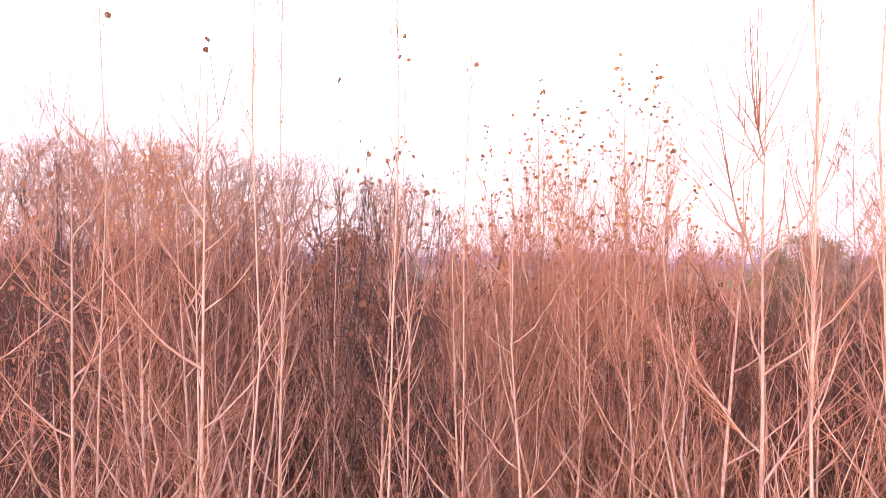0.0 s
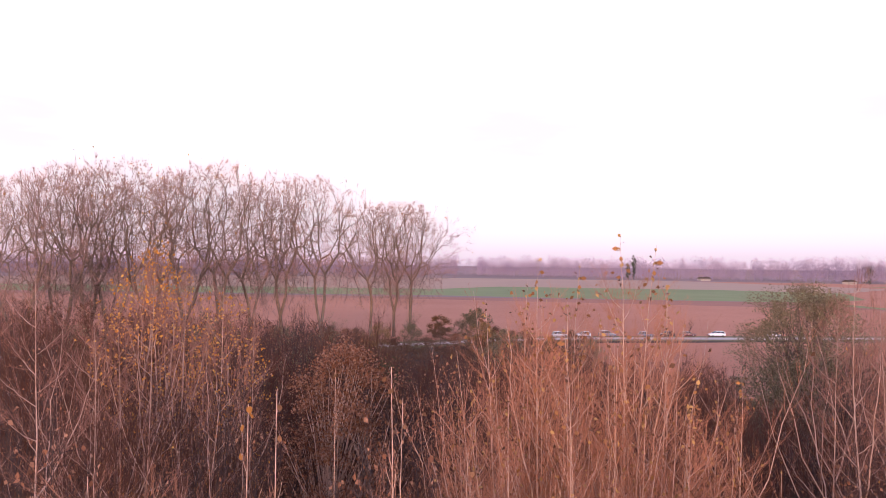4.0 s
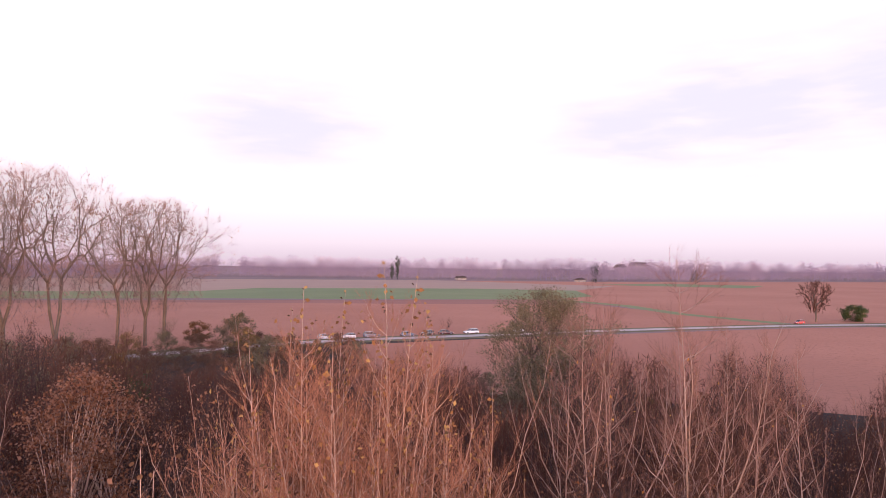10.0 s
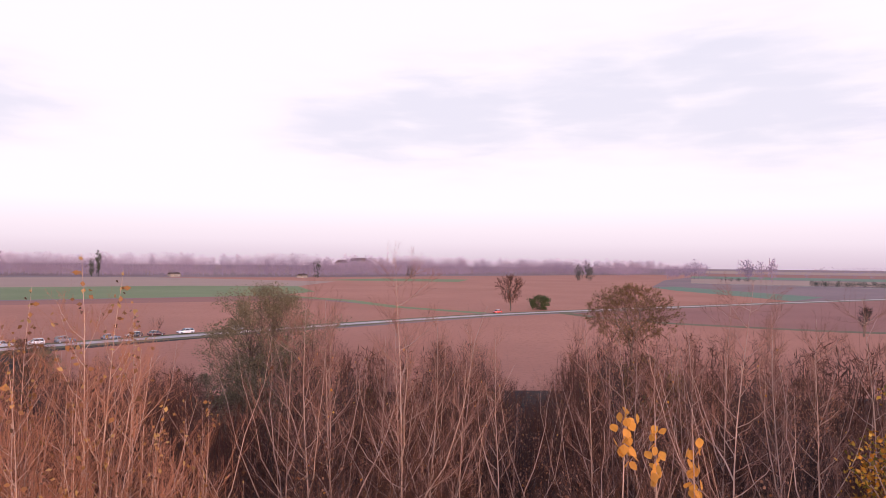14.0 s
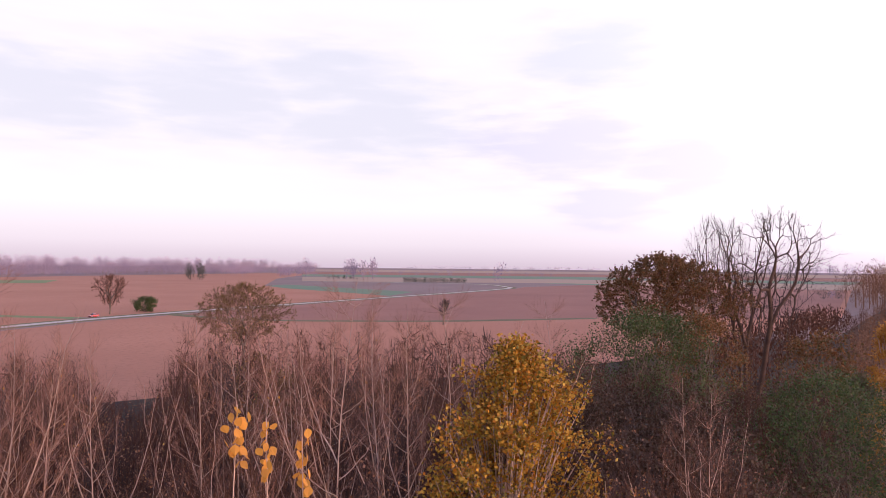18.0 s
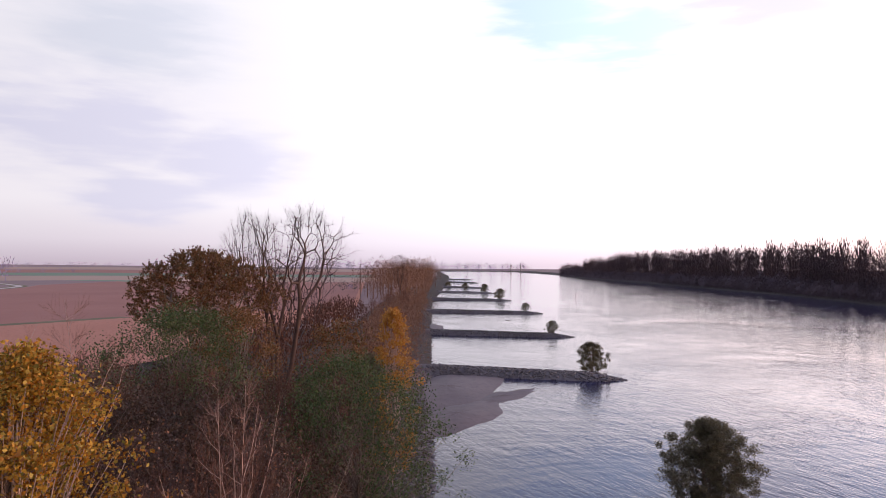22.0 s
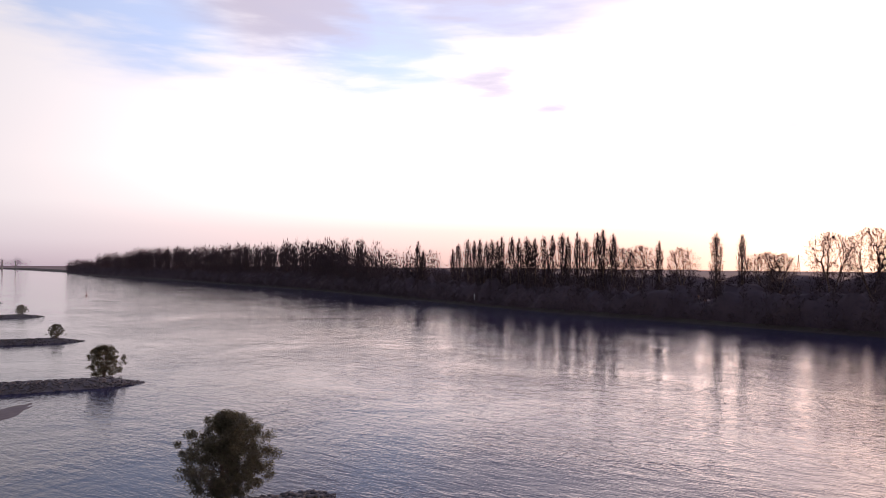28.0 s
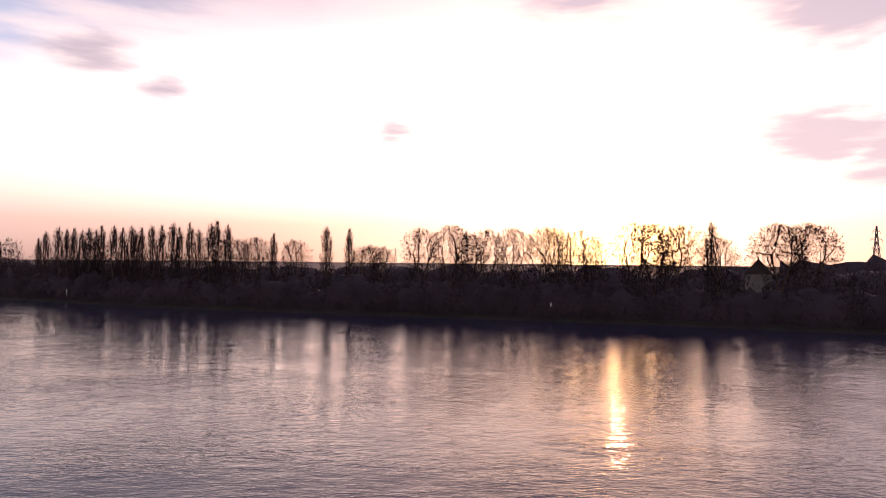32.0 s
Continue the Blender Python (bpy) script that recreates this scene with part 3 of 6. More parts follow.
def branched_tree(seed, height, width, ends=500, far=150.0, fork=0.1, crown=0.3, girth=0.4, peak=0.6, top=0.55, pull=0.42, shoots=5, shoot=0.045, spread=0.5, leafy=0.0, leaf=0.4, leaf_from=0.0, leaf_mat=None, bark=None, twig_mat=None, label="", name="poplar_tree", category="tree", side=2, bow=0.05, branch_mat=None, tilt=(0, 0)):
    """A bare tree that splits in two again and again, from a fork low on the trunk out to many ends that fill a rounded crown, each with a spray of shoots."""
    rng = np.random.default_rng(seed)
    px = far / 1217
    q = rng.uniform(0, 1, ends) ** 0.8
    prof = np.where(q < peak, 0.35 + 0.65 * np.sin(np.pi / 2 * q / peak), np.clip(1 - ((q - peak) / (1 - peak)) ** 2, 0.02, 1) ** top)
    phi = rng.uniform(0, 2 * np.pi, ends)
    r = width / 2 * prof * rng.uniform(0, 1, ends) ** 0.42 * (1 + 0.12 * np.sin(3 * phi + seed) + 0.08 * np.sin(5 * phi + 4 * q))
    E = np.stack([r * np.cos(phi), r * np.sin(phi), height * (crown + (1 - crown) * q * (1 + 0.03 * np.sin(4 * phi)) - shoot * 0.7)], 1)
    E[:, 2] = np.maximum(E[:, 2], 0.03 * height)
    E[:, 0] += tilt[0] * (E[:, 2] / height) ** 1.5
    E[:, 1] += tilt[1] * (E[:, 2] / height) ** 1.5
    tip_r = girth / ends**0.45
    lines, radii, tips, dirs = [], [], [], []
    start = np.array([0.0, 0.0, height * fork])
    lines.append([np.array([0, 0, -0.8]), start * np.array([0, 0, 0.5]) + rng.normal(size=3) * 0.01 * height * np.array([1, 1, 0]), start])
    radii.append([girth * 1.25, girth * 1.05, girth])
    stack = [(start, np.array([0, 0, 1.0]), E, girth)]
    while stack:
        p, d, T, rad = stack.pop()
        n = len(T)
        if n == 1:
            end = T[0]
            mid = (p + end) / 2 + np.array([0, 0, -0.06]) * np.linalg.norm(end - p) + rng.normal(size=3) * 0.03 * np.linalg.norm(end - p)
            r1 = max(tip_r, 0.24 * px)
            lines.append([p, mid, end]), radii.append([max(rad, r1), r1, r1 * 0.7])
            tips.append(end), dirs.append(unit(end - mid))
            continue
        C = T - T.mean(0)
        across = C - np.outer(C @ d, d)
        _, vec = np.linalg.eigh(across.T @ across)
        key = across @ unit(vec[:, 2] + rng.normal(size=3) * 0.25)
        order = np.argsort(key)
        cut = max(1, min(n - 1, int(n * rng.uniform(0.32, 0.68))))
        for part_ in (order[:cut], order[cut:]):
            sub = T[part_]
            goal = sub.mean(0)
            if len(sub) == 1:
                stack.append((p, d, sub, tip_r))
                continue
            nxt = p + (goal - p) * pull * (1.25 if n > 0.3 * ends else 1.0) * rng.uniform(0.8, 1.2)
            L = np.linalg.norm(nxt - p)
            mid = (p + nxt) / 2 + d * L * bow + rng.normal(size=3) * L * 0.03
            r1 = max(tip_r * len(sub)**0.45, 0.26 * px)
            lines.append([p, mid, nxt]), radii.append([max(min(rad, r1 * 1.25), 0.26 * px), r1 * 1.05, r1])
            stack.append((nxt, unit(nxt - mid), sub, r1))
    P, R = np.array(lines), np.array(radii)
    thick_ = R[:, 2] > 2.2 * max(tip_r, 0.24 * px)
    tips, dirs = np.array(tips), np.array(dirs)
    d = unit(np.repeat(dirs, shoots, 0) + rng.normal(size=(len(tips) * shoots, 3)) * spread + np.array([0, 0, 0.18]))
    b = np.repeat(tips, shoots, 0)
    S = np.stack([b, b + d * height * shoot * rng.uniform(0.5, 1.3, (len(b), 1))], 1)
    thin = P[~thick_]
    g = along(rng, thin, side, 0.2)
    gd = unit(np.repeat(unit(thin[:, 2] - thin[:, 0]), side, 0) + rng.normal(size=(len(g), 3)) * (spread + 0.2) + np.array([0, 0, 0.15]))
    G = np.stack([g, g + gd * height * shoot * rng.uniform(0.5, 1.2, (len(g), 1))], 1)
    S = np.concatenate([S, G])
    tw = [spikes(S, np.full((len(S), 2), max(0.005, 0.21 * px)))]
    leaves = []
    if leafy > 0:
        k = max(1, int(math.ceil(leafy)))
        c = along(rng, S, k, 0.3)
        c = c[rng.uniform(size=len(c)) < leafy / k]
        leaves = [leaf_quads(rng, c[c[:, 2] > height * leaf_from], leaf, 0.5)]
    e = tree_thing(name, label, category, [tubes(P[thick_], R[thick_], 5)], tw, leaves, bark or M_BARK_GREY, twig_mat or M_TWIG, leaf_mat or L_RUST)
    tagged(mesh_object("branchwork", *tubes(P[~thick_], R[~thick_], 3), branch_mat or twig_mat or M_TWIG, e), kind="stuff")
    return e


def shrub(seed, height, width, nstem=7, twigs=7, twiglets=6, leafy=0.3, leaf=0.12, leaf_mat=None, twig_mat=None, bark=None, label="rust-brown leafless riverside shrub", name="shrub", category="shrub", girth=0.05):
    """Many stems from one root, spreading to width."""
    rng = np.random.default_rng(seed)
    P0, R0 = stems(rng, nstem, height, math.degrees(math.atan(width * 0.45 / height)), 0.35, girth, 5, 0.02, 0.35)
    P1, R1 = grow(rng, P0, R0, twigs, 0.15, 0.98, lambda t: height * 0.30 * (1.15 - 0.6 * t), 38, 0.25, 3, 0.014, 0.06, 0.15)
    P2, R2 = grow(rng, P1, R1, twiglets, 0.15, 1.0, lambda t: height * 0.12 + 0 * t, 42, 0.2, 2, 0.012, 0.0, 0.15)
    P3, R3 = grow(rng, P2, R2, 3, 0.15, 1.0, lambda t: height * 0.06 + 0 * t, 45, 0.2, 2, 0.010, 0.0, 0.1)
    leaves = []
    if leafy:
        C = along(rng, P3, max(1, int(math.ceil(leafy))))
        keep = rng.uniform(size=len(C)) < leafy / math.ceil(leafy)
        leaves = [leaf_quads(rng, C[keep], leaf)]
    return tree_thing(name, label, category, [tubes(P0, R0, 4), tubes(P1, R1, 3)], [spikes(P2, R2), spikes(P3, R3)], leaves, bark or M_TWIG_GREY, twig_mat or M_TWIG_RUST, leaf_mat or L_RUST)


def leafy_tree(seed, height, width, trunks=1, clumps=60, leaves_per=60, leaf=0.2, leaf_mat=None, label="", name="tree", base=0.15, clump=0.13, bark=None, category="tree", girth=None, peak=0.4, top=0.5, hollow=0.5, lobes=0.22):
    """A limbed tree with an uneven crown of leaf clumps; peak: where, along the crown, it is widest; top: how blunt its head is."""
    rng = np.random.default_rng(seed)
    g = girth or height * 0.014
    P0, R0 = stems(rng, trunks, height * 0.9, math.degrees(math.atan(0.2 * width / height)) if trunks > 1 else 2, 0.3, g, 8, 0.012, 0.25)
    q = np.clip(rng.uniform(0, 1, clumps) ** 0.85, 0, 1)
    phi = rng.uniform(0, 2 * np.pi, clumps)
    prof = np.where(q < peak, 0.55 + 0.45 * np.sin(np.pi / 2 * q / peak), np.clip(1 - ((q - peak) / (1 - peak)) ** 2, 0.01, 1) ** top)
    lob = 1 + lobes * np.sin(3 * phi + 5 * q + rng.uniform(0, 6)) + lobes * rng.normal(size=clumps) * 0.6
    r = width / 2 * prof * lob * rng.uniform(hollow, 1, clumps) * (1.12 - clump)
    z = height * (base + (1 - base) * q * (1 - clump * 0.5))
    E = np.stack([r * np.cos(phi), r * np.sin(phi), z], 1)
    i = rng.integers(0, trunks, clumps)
    f = np.clip((z - 0.35 * r) / (height * 0.9) * 0.85, 0.08, 0.95) * 7
    j = np.minimum(f.astype(int), 6)
    A = P0[i, j] * (1 - (f - j))[:, None] + P0[i, j + 1] * (f - j)[:, None]
    w = np.linspace(0, 1, 4)
    P1 = A[:, None] + (E - A)[:, None] * w[None, :, None] + np.array([0, 0, -1.0]) * (np.sin(np.pi * w)[None, :, None] * (r * 0.10)[:, None, None])
    R1 = (g * 0.32 * (1 - 0.5 * q))[:, None] * (1 - 0.8 * w)[None]
    P2, R2 = grow(rng, P1, R1, 5, 0.4, 1.0, lambda t: width * 0.10 + 0 * t, 48, 0.1, 2, 0.012, 0.0, 0.1)
    rad = width * clump * rng.uniform(0.6, 1.25, (clumps, 1))
    C = E[:, None] + unit(rng.normal(size=(clumps, leaves_per, 3))) * rng.uniform(0, 1, (clumps, leaves_per, 1)) ** 0.5 * rad[..., None] * np.array([1, 1, 0.85])
    C = C.reshape(-1, 3)
    C[:, 2] = np.where(C[:, 2] < 0.3, 0.3 + rng.uniform(0, 1, len(C)), C[:, 2])
    return tree_thing(name, label, category, [tubes(P0, R0, 6), tubes(P1, R1, 4)], [spikes(P2, R2)], [leaf_quads(rng, C, leaf)], bark or M_BARK_GREY, M_TWIG_GREY, leaf_mat or L_GREEN, "branchwork")


def plant(src, x, y, size=1.0, turn=None, sink=0.0, tall=None):
    """A copy of a thing at x, y on the ground."""
    r = random.uniform(0, 360) if turn is None else turn
    return copy_thing(src, pose(x, y, float(ground_z(x, y)) - sink, random.uniform(-1.5, 1.5), random.uniform(-1.5, 1.5), r) @ Matrix.Diagonal((size, size, tall or size, 1)))


def settle(src, x, y, turn=0.0, size=1.0):
    """Moves the first of its kind itself to its place."""
    src.matrix_basis = pose(x, y, float(ground_z(x, y)), 0, 0, turn) @ Matrix.Diagonal((size, size, size, 1))
    return src


# ---- ground, river, fields ----
def grid_lines(stops):
    out = []
    for (a, step), (b, _) in zip(stops, stops[1:]):
        out.extend(np.arange(a, b - 1e-6, step))
    return np.array(out + [stops[-1][0]])


def make_ground():
    us = grid_lines([(-4600, 300), (-400, 40), (-120, 8), (420, 20), (1000, 60), (2200, 60), (2880, 20), (2980, 200), (4600, 1)])
    ss = grid_lines([(-4600, 250), (-2200, 100), (-420, 10), (-270, 40), (-60, 10), (-14, 1.5), (14, 5), (90, 30), (300, 200), (4600, 1)])
    U, S = np.meshgrid(us, ss, indexing="ij")
    X, Y = bank(U, S)
    Z = ground_z(X, Y)
    near = (np.abs(U) < 420) & (S < 62) & (S > -20)
    rng = np.random.default_rng(4)
    Z = Z + np.where(near & (Z > -3.5), rng.normal(size=Z.shape) * 0.12, 0)
    V = np.stack([X, Y, Z], -1).reshape(-1, 3)
    n = len(ss)
    i, j = np.meshgrid(np.arange(len(us) - 1), np.arange(n - 1), indexing="ij")
    a = (i * n + j).ravel()
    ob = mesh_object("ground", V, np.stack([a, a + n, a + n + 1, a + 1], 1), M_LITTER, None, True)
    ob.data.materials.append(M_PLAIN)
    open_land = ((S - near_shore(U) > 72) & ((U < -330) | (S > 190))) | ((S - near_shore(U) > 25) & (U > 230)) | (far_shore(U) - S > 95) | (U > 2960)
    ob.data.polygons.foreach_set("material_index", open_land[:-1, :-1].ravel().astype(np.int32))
    tagged(ob, "woodland floor, river banks and open plain", "ground", kind="structure")


def sheet(name, corners, z, material, label, category="field"):
    """A flat stretch of land with the given outline."""
    bm = bmesh.new()
    f = bm.faces.new([bm.verts.new((x, y, z)) for x, y in corners])
    f.normal_update()
    if f.normal.z < 0:
        f.normal_flip()
    bmesh.ops.triangulate(bm, faces=[f])
    me = bpy.data.meshes.new(name)
    bm.to_mesh(me)
    bm.free()
    me.materials.append(material)
    return tagged(new(name, me), label, category, kind="structure")


def strip(name, line, width, z, material, label, category="road", camber=0.0):
    """A band of even width along a line."""
    P = np.array(line, float)
    t = unit(np.gradient(P, axis=0))
    nrm = np.stack([-t[:, 1], t[:, 0]], 1)
    rows = [np.c_[P + nrm * width * o, np.full(len(P), z + camber * (1 - abs(o) * 2))] for o in (0.5, 0.0, -0.5)]
    V = np.stack(rows, 1).reshape(-1, 3)
    a = (np.arange(len(P) - 1)[:, None] * 3 + np.arange(2)).ravel()
    return tagged(mesh_object(name, V, np.stack([a + 1, a, a + 3, a + 4], 1)[:, ::-1], material), label, category, kind="structure")


def curve_through(points, step=6.0):
    """A smooth line through a few points."""
    P = [Vector((*p, 0)) for p in points]
    out = []
    for i in range(len(P) - 1):
        a, b, c, d = P[max(i - 1, 0)], P[i], P[i + 1], P[min(i + 2, len(P) - 1)]
        n = max(2, int((c - b).length / step))
        for j in range(n):
            t = j / n
            out.append(tuple((0.5 * (2 * b + (c - a) * t + (2 * a - 5 * b + 4 * c - d) * t * t + (3 * b - a - 3 * c + d) * t**3))[:2]))
    return out + [tuple(P[-1][:2])]


make_ground()
bm = bmesh.new()
for cu, cs in ((-4500, -4500), (4500, -4500), (4500, 3), (-4500, 3)):
    bm.verts.new((*bank(cu, cs), WATER_Z))
bm.faces.new(bm.verts[:])
me = bpy.data.meshes.new("river")
bm.to_mesh(me)
me.materials.append(M_WATER)
tagged(new("river", me), "wide calm river mirroring the evening sky", "river", kind="structure")

ROAD = curve_through([(-150, 118), (-60, 150), (-15, 167), (30, 186), (88, 192), (135, 196), (205, 197), (270, 189), (329, 179), (440, 160), (540, 141), (625, 129), (665, 128), (700, 138), (770, 175), (795, 247), (790, 420)])
strip("verge", ROAD, 13, 0.03, M_VERGE, "rough grass verge along a country road", "verge")
strip("lane", curve_through([(-82, 100), (-62, 104), (-46, 111), (-30, 124)]), 4.0, 0.06, M_ROAD, "pale lane glimpsed between the trees", "lane")
strip("ditch", curve_through([(243, 196), (232, 165), (228, 140), (238, 105), (252, 72), (290, 20)]), 7, 0.05, M_VERGE, "overgrown grassy ditch between two fields", "ditch")
strip("road", ROAD, 5.2, 0.07, M_ROAD, "narrow pale asphalt country road", "road", 0.05)
sheet("field_south", [(24, 112), (33, 176), (88, 184), (205, 189), (329, 171), (440, 152), (540, 133), (640, 118), (700, 120), (900, 40), (900, -230), (330, -80), (215, -20), (160, 5), (128, 32), (104, 62), (80, 82), (45, 104)], 0.012, M_SOIL, "bare reddish-brown ploughed field")
sheet("field_southeast", [(243, 184), (329, 170), (440, 151), (540, 132), (640, 117), (700, 119), (895, 40), (895, -225), (332, -78), (292, 20), (254, 72), (240, 105), (230, 140), (234, 165)], 0.018, M_SOIL_DARK, "darker bare field beyond a grassy ditch")
sheet("field_north", [(-400, 160), (-60, 158), (-15, 174), (30, 193), (88, 199), (205, 204), (205, 300), (205, 345), (-10, 390), (-400, 420)], 0.012, M_SOIL, "bare reddish-brown ploughed field")
sheet("field_harrowed", [(-400, 420), (-10, 385), (150, 344), (212, 322), (206, 388), (75, 400), (-400, 450)], 0.016, M_SOIL_DARK, "darker freshly harrowed strip of field")
sheet("field_crop", [(-400, 450), (-2, 430), (100, 405), (206, 388), (262, 425), (308, 528), (229, 578), (49, 604), (-2, 538), (-400, 560)], 0.014, M_CROP, "green field of young winter crop")
sheet("grass_track", [(206, 205), (200, 258), (212, 319), (203, 390), (216, 394), (222, 320), (209, 258), (214, 206)], 0.02, M_CROP, "green grass track between fields")
sheet("field_pale", [(-500, 560), (-2, 538), (49, 604), (229, 578), (308, 528), (420, 640), (300, 900), (-500, 1000)], 0.014, M_SOIL_PALE, "pale stubble field before a far wood")
sheet("field_east", [(214, 204), (329, 186), (440, 168), (600, 360), (900, 520), (1500, 760), (1400, 860), (523, 830), (300, 880), (420, 640), (308, 528), (262, 425), (216, 394), (222, 320), (209, 258)], 0.010, M_SOIL, "wide bare ploughed field")
sheet("field_far_crop", [(545, 575), (640, 655), (560, 740), (430, 700)], 0.02, M_CROP, "strip of green winter crop")
sheet("field_wedge_crop", [(446, 170), (540, 303), (590, 352), (640, 360), (520, 178)], 0.02, M_CROP_FAR, "narrow green strip beside the road")
sheet("field_teal_crop", [(822, 52), (930, 185), (1350, 250), (1400, 90)], 0.02, M_CROP_FAR, "teal-green winter crop on the plain")
for i, (d0, d1, m) in enumerate(((900, 1200, M_SOIL_PALE), (1250, 1500, M_CROP_FAR), (1560, 2100, M_SOIL_DARK), (2200, 3200, M_SOIL_PALE))):
    sheet(f"plain_{i}", [polar(-62, d0), polar(-62, d1), polar(-84, d1), polar(-106, d1 * 0.9), polar(-104, d0 * 0.9), polar(-84, d0)], 0.03 + 0.02 * i, m, "far fields of the plain in strips")


# ---- groynes and shore ----
def rock_mesh(seed):
    rng = np.random.default_rng(seed)
    bm = bmesh.new()
    bmesh.ops.create_icosphere(bm, subdivisions=1, radius=1.0)
    for v in bm.verts:
        v.co *= rng.uniform(0.65, 1.1)
        v.co.z *= 0.7
    me = bpy.data.meshes.new("stone")
    bm.to_mesh(me)
    bm.free()
    me.materials.append(M_STONE)
    return me


ROCKS = [rock_mesh(i) for i in range(6)]


def rock_arrays(rng, C, size):
    """Rough stones at the points C joined into one mesh."""
    me = ROCKS[0]
    v0 = np.empty(len(me.vertices) * 3, np.float32)
    me.vertices.foreach_get("co", v0)
    v0 = v0.reshape(-1, 3)
    f0 = np.array([p.vertices[:] for p in me.polygons])
    n = len(C)
    a = rng.uniform(0, 6.28, n)
    sc = size * rng.uniform(0.5, 1.2, (n, 1, 1)) * rng.uniform(0.7, 1.3, (n, 1, 3))
    v = v0[None] * sc * rng.uniform(0.85, 1.15, (n, len(v0), 1))
    x = v[..., 0] * np.cos(a)[:, None] - v[..., 1] * np.sin(a)[:, None]
    y = v[..., 0] * np.sin(a)[:, None] + v[..., 1] * np.cos(a)[:, None]
    V = np.stack([x, y, v[..., 2]], -1) + C[:, None]
    F = f0[None] + (np.arange(n) * len(v0))[:, None, None]
    return V.reshape(-1, 3), F.reshape(-1, 3)


def groyne(root, head, seed, stones, stone_size, width=9.0, crest=1.5, single=0):
    """A rubble dam from the bank to its rounded head, sloping both ways and down towards the head."""
    rng = np.random.default_rng(seed)
    a, b = np.array(root, float), np.array(head, float)
    d = unit(b - a)
    nrm = np.array([-d[1], d[0]])
    L = np.linalg.norm(b - a)
    q = np.linspace(-0.05, 1, 28)
    w = np.linspace(-1, 1, 9)

    def height(t, o):
        end = np.clip((1 - t) * L / 9.0, 0, 1) ** 0.6
        return WATER_Z - 0.6 + (crest * (1 - 0.35 * t) + 0.6) * end * np.clip(1.25 * (1 - np.abs(o) ** 1.6), 0, 1)

    T, O = np.meshgrid(q, w, indexing="ij")
    half = width / 2 * (0.35 + 0.65 * np.clip((1 - T) * L / 10, 0, 1) ** 0.5)
    XY = a + T[..., None] * L * d + (O * half)[..., None] * nrm
    Z = height(T, O) + rng.normal(size=T.shape) * 0.08
    V = np.concatenate([XY, Z[..., None]], -1).reshape(-1, 3)
    n = len(w)
    i, j = np.meshgrid(np.arange(len(q) - 1), np.arange(n - 1), indexing="ij")
    f = (i * n + j).ravel()
    e = new("groyne")
    tagged(e, "low groyne of dark basalt rubble reaching into the river", "groyne", "river groynes")
    mesh_object("core", V, np.stack([f, f + n, f + n + 1, f + 1], 1), M_STONE, e)
    t, o = rng.uniform(0, 1, stones), rng.uniform(-0.97, 0.97, stones)
    hf = width / 2 * (0.35 + 0.65 * np.clip((1 - t) * L / 10, 0, 1) ** 0.5)
    C = np.concatenate([a + t[:, None] * L * d + (o * hf)[:, None] * nrm, (height(t, o) + 0.05)[:, None]], 1)
    for c in C[:single]:
        s = new("stone", random.choice(ROCKS))
        s.parent = e
        s.matrix_basis = pose(*c, random.uniform(-25, 25), random.uniform(-25, 25), random.uniform(0, 360)) @ Matrix.Scale(stone_size * random.uniform(0.6, 1.2), 4)
    if stones > single:
        tagged(mesh_object("rubble", *rock_arrays(rng, C[single:], stone_size), M_STONE, e), kind="stuff")
    return e


GROYNES = [((58, -19), (49, -60), 10.0), ((152, -54), (128, -93), 10.0), ((236, -85), (211, -131), 9.0), ((345, -124), (320, -179), 9.0), ((470, -170), (443, -222), 9.0),
           ((600, -218), (564, -266), 9.0), ((745, -276), (694, -313), 9.0), ((945, -366), (897, -395), 9.0), ((1130, -440), (1090, -470), 9.0)]
for i, (a, b, w) in enumerate(GROYNES):
    groyne(a, b, 20 + i, (900, 1500, 900, 600, 400, 200, 150, 100, 60)[i], (0.36, 0.40, 0.42, 0.45, 0.5, 0.6, 0.6, 0.7, 0.7)[i], w, 1.6, (150, 280, 0, 0, 0, 0, 0, 0, 0)[i])


def sandbank(name, centre, long, wide, turn, seed, top=0.35, label="grey-brown river beach laid bare at low water"):
    """A low tongue of sand with an uneven rim and shallow pools."""
    rng = np.random.default_rng(seed)
    rings, n = 10, 40
    ang = np.linspace(0, 2 * np.pi, n, endpoint=False)
    rim = 1 + 0.13 * np.sin(2 * ang + rng.uniform(0, 6)) + 0.08 * np.sin(5 * ang + rng.uniform(0, 6))
    V = [(0, 0, top)]
    for r in range(1, rings + 1):
        q = r / rings
        for a, m in zip(ang, rim):
            V.append((math.cos(a) * long * q * m, math.sin(a) * wide * q * m, top * (1 - q**1.4) * 1.3 - 0.12 + rng.normal() * 0.035 - 0.25 * (q == 1)))
    V = np.array(V)
    F = []
    for r in range(rings - 1):
        for i in range(n):
            F.append((1 + r * n + i, 1 + (r + 1) * n + i, 1 + (r + 1) * n + (i + 1) % n, 1 + r * n + (i + 1) % n))
    V[1:n + 1, :2] *= 0.02
    ob = mesh_object(name, V, F, M_SAND, None, True)
    ob.matrix_basis = pose(centre[0], centre[1], WATER_Z, 0, 0, turn)
    return tagged(ob, label, "beach", kind="structure")


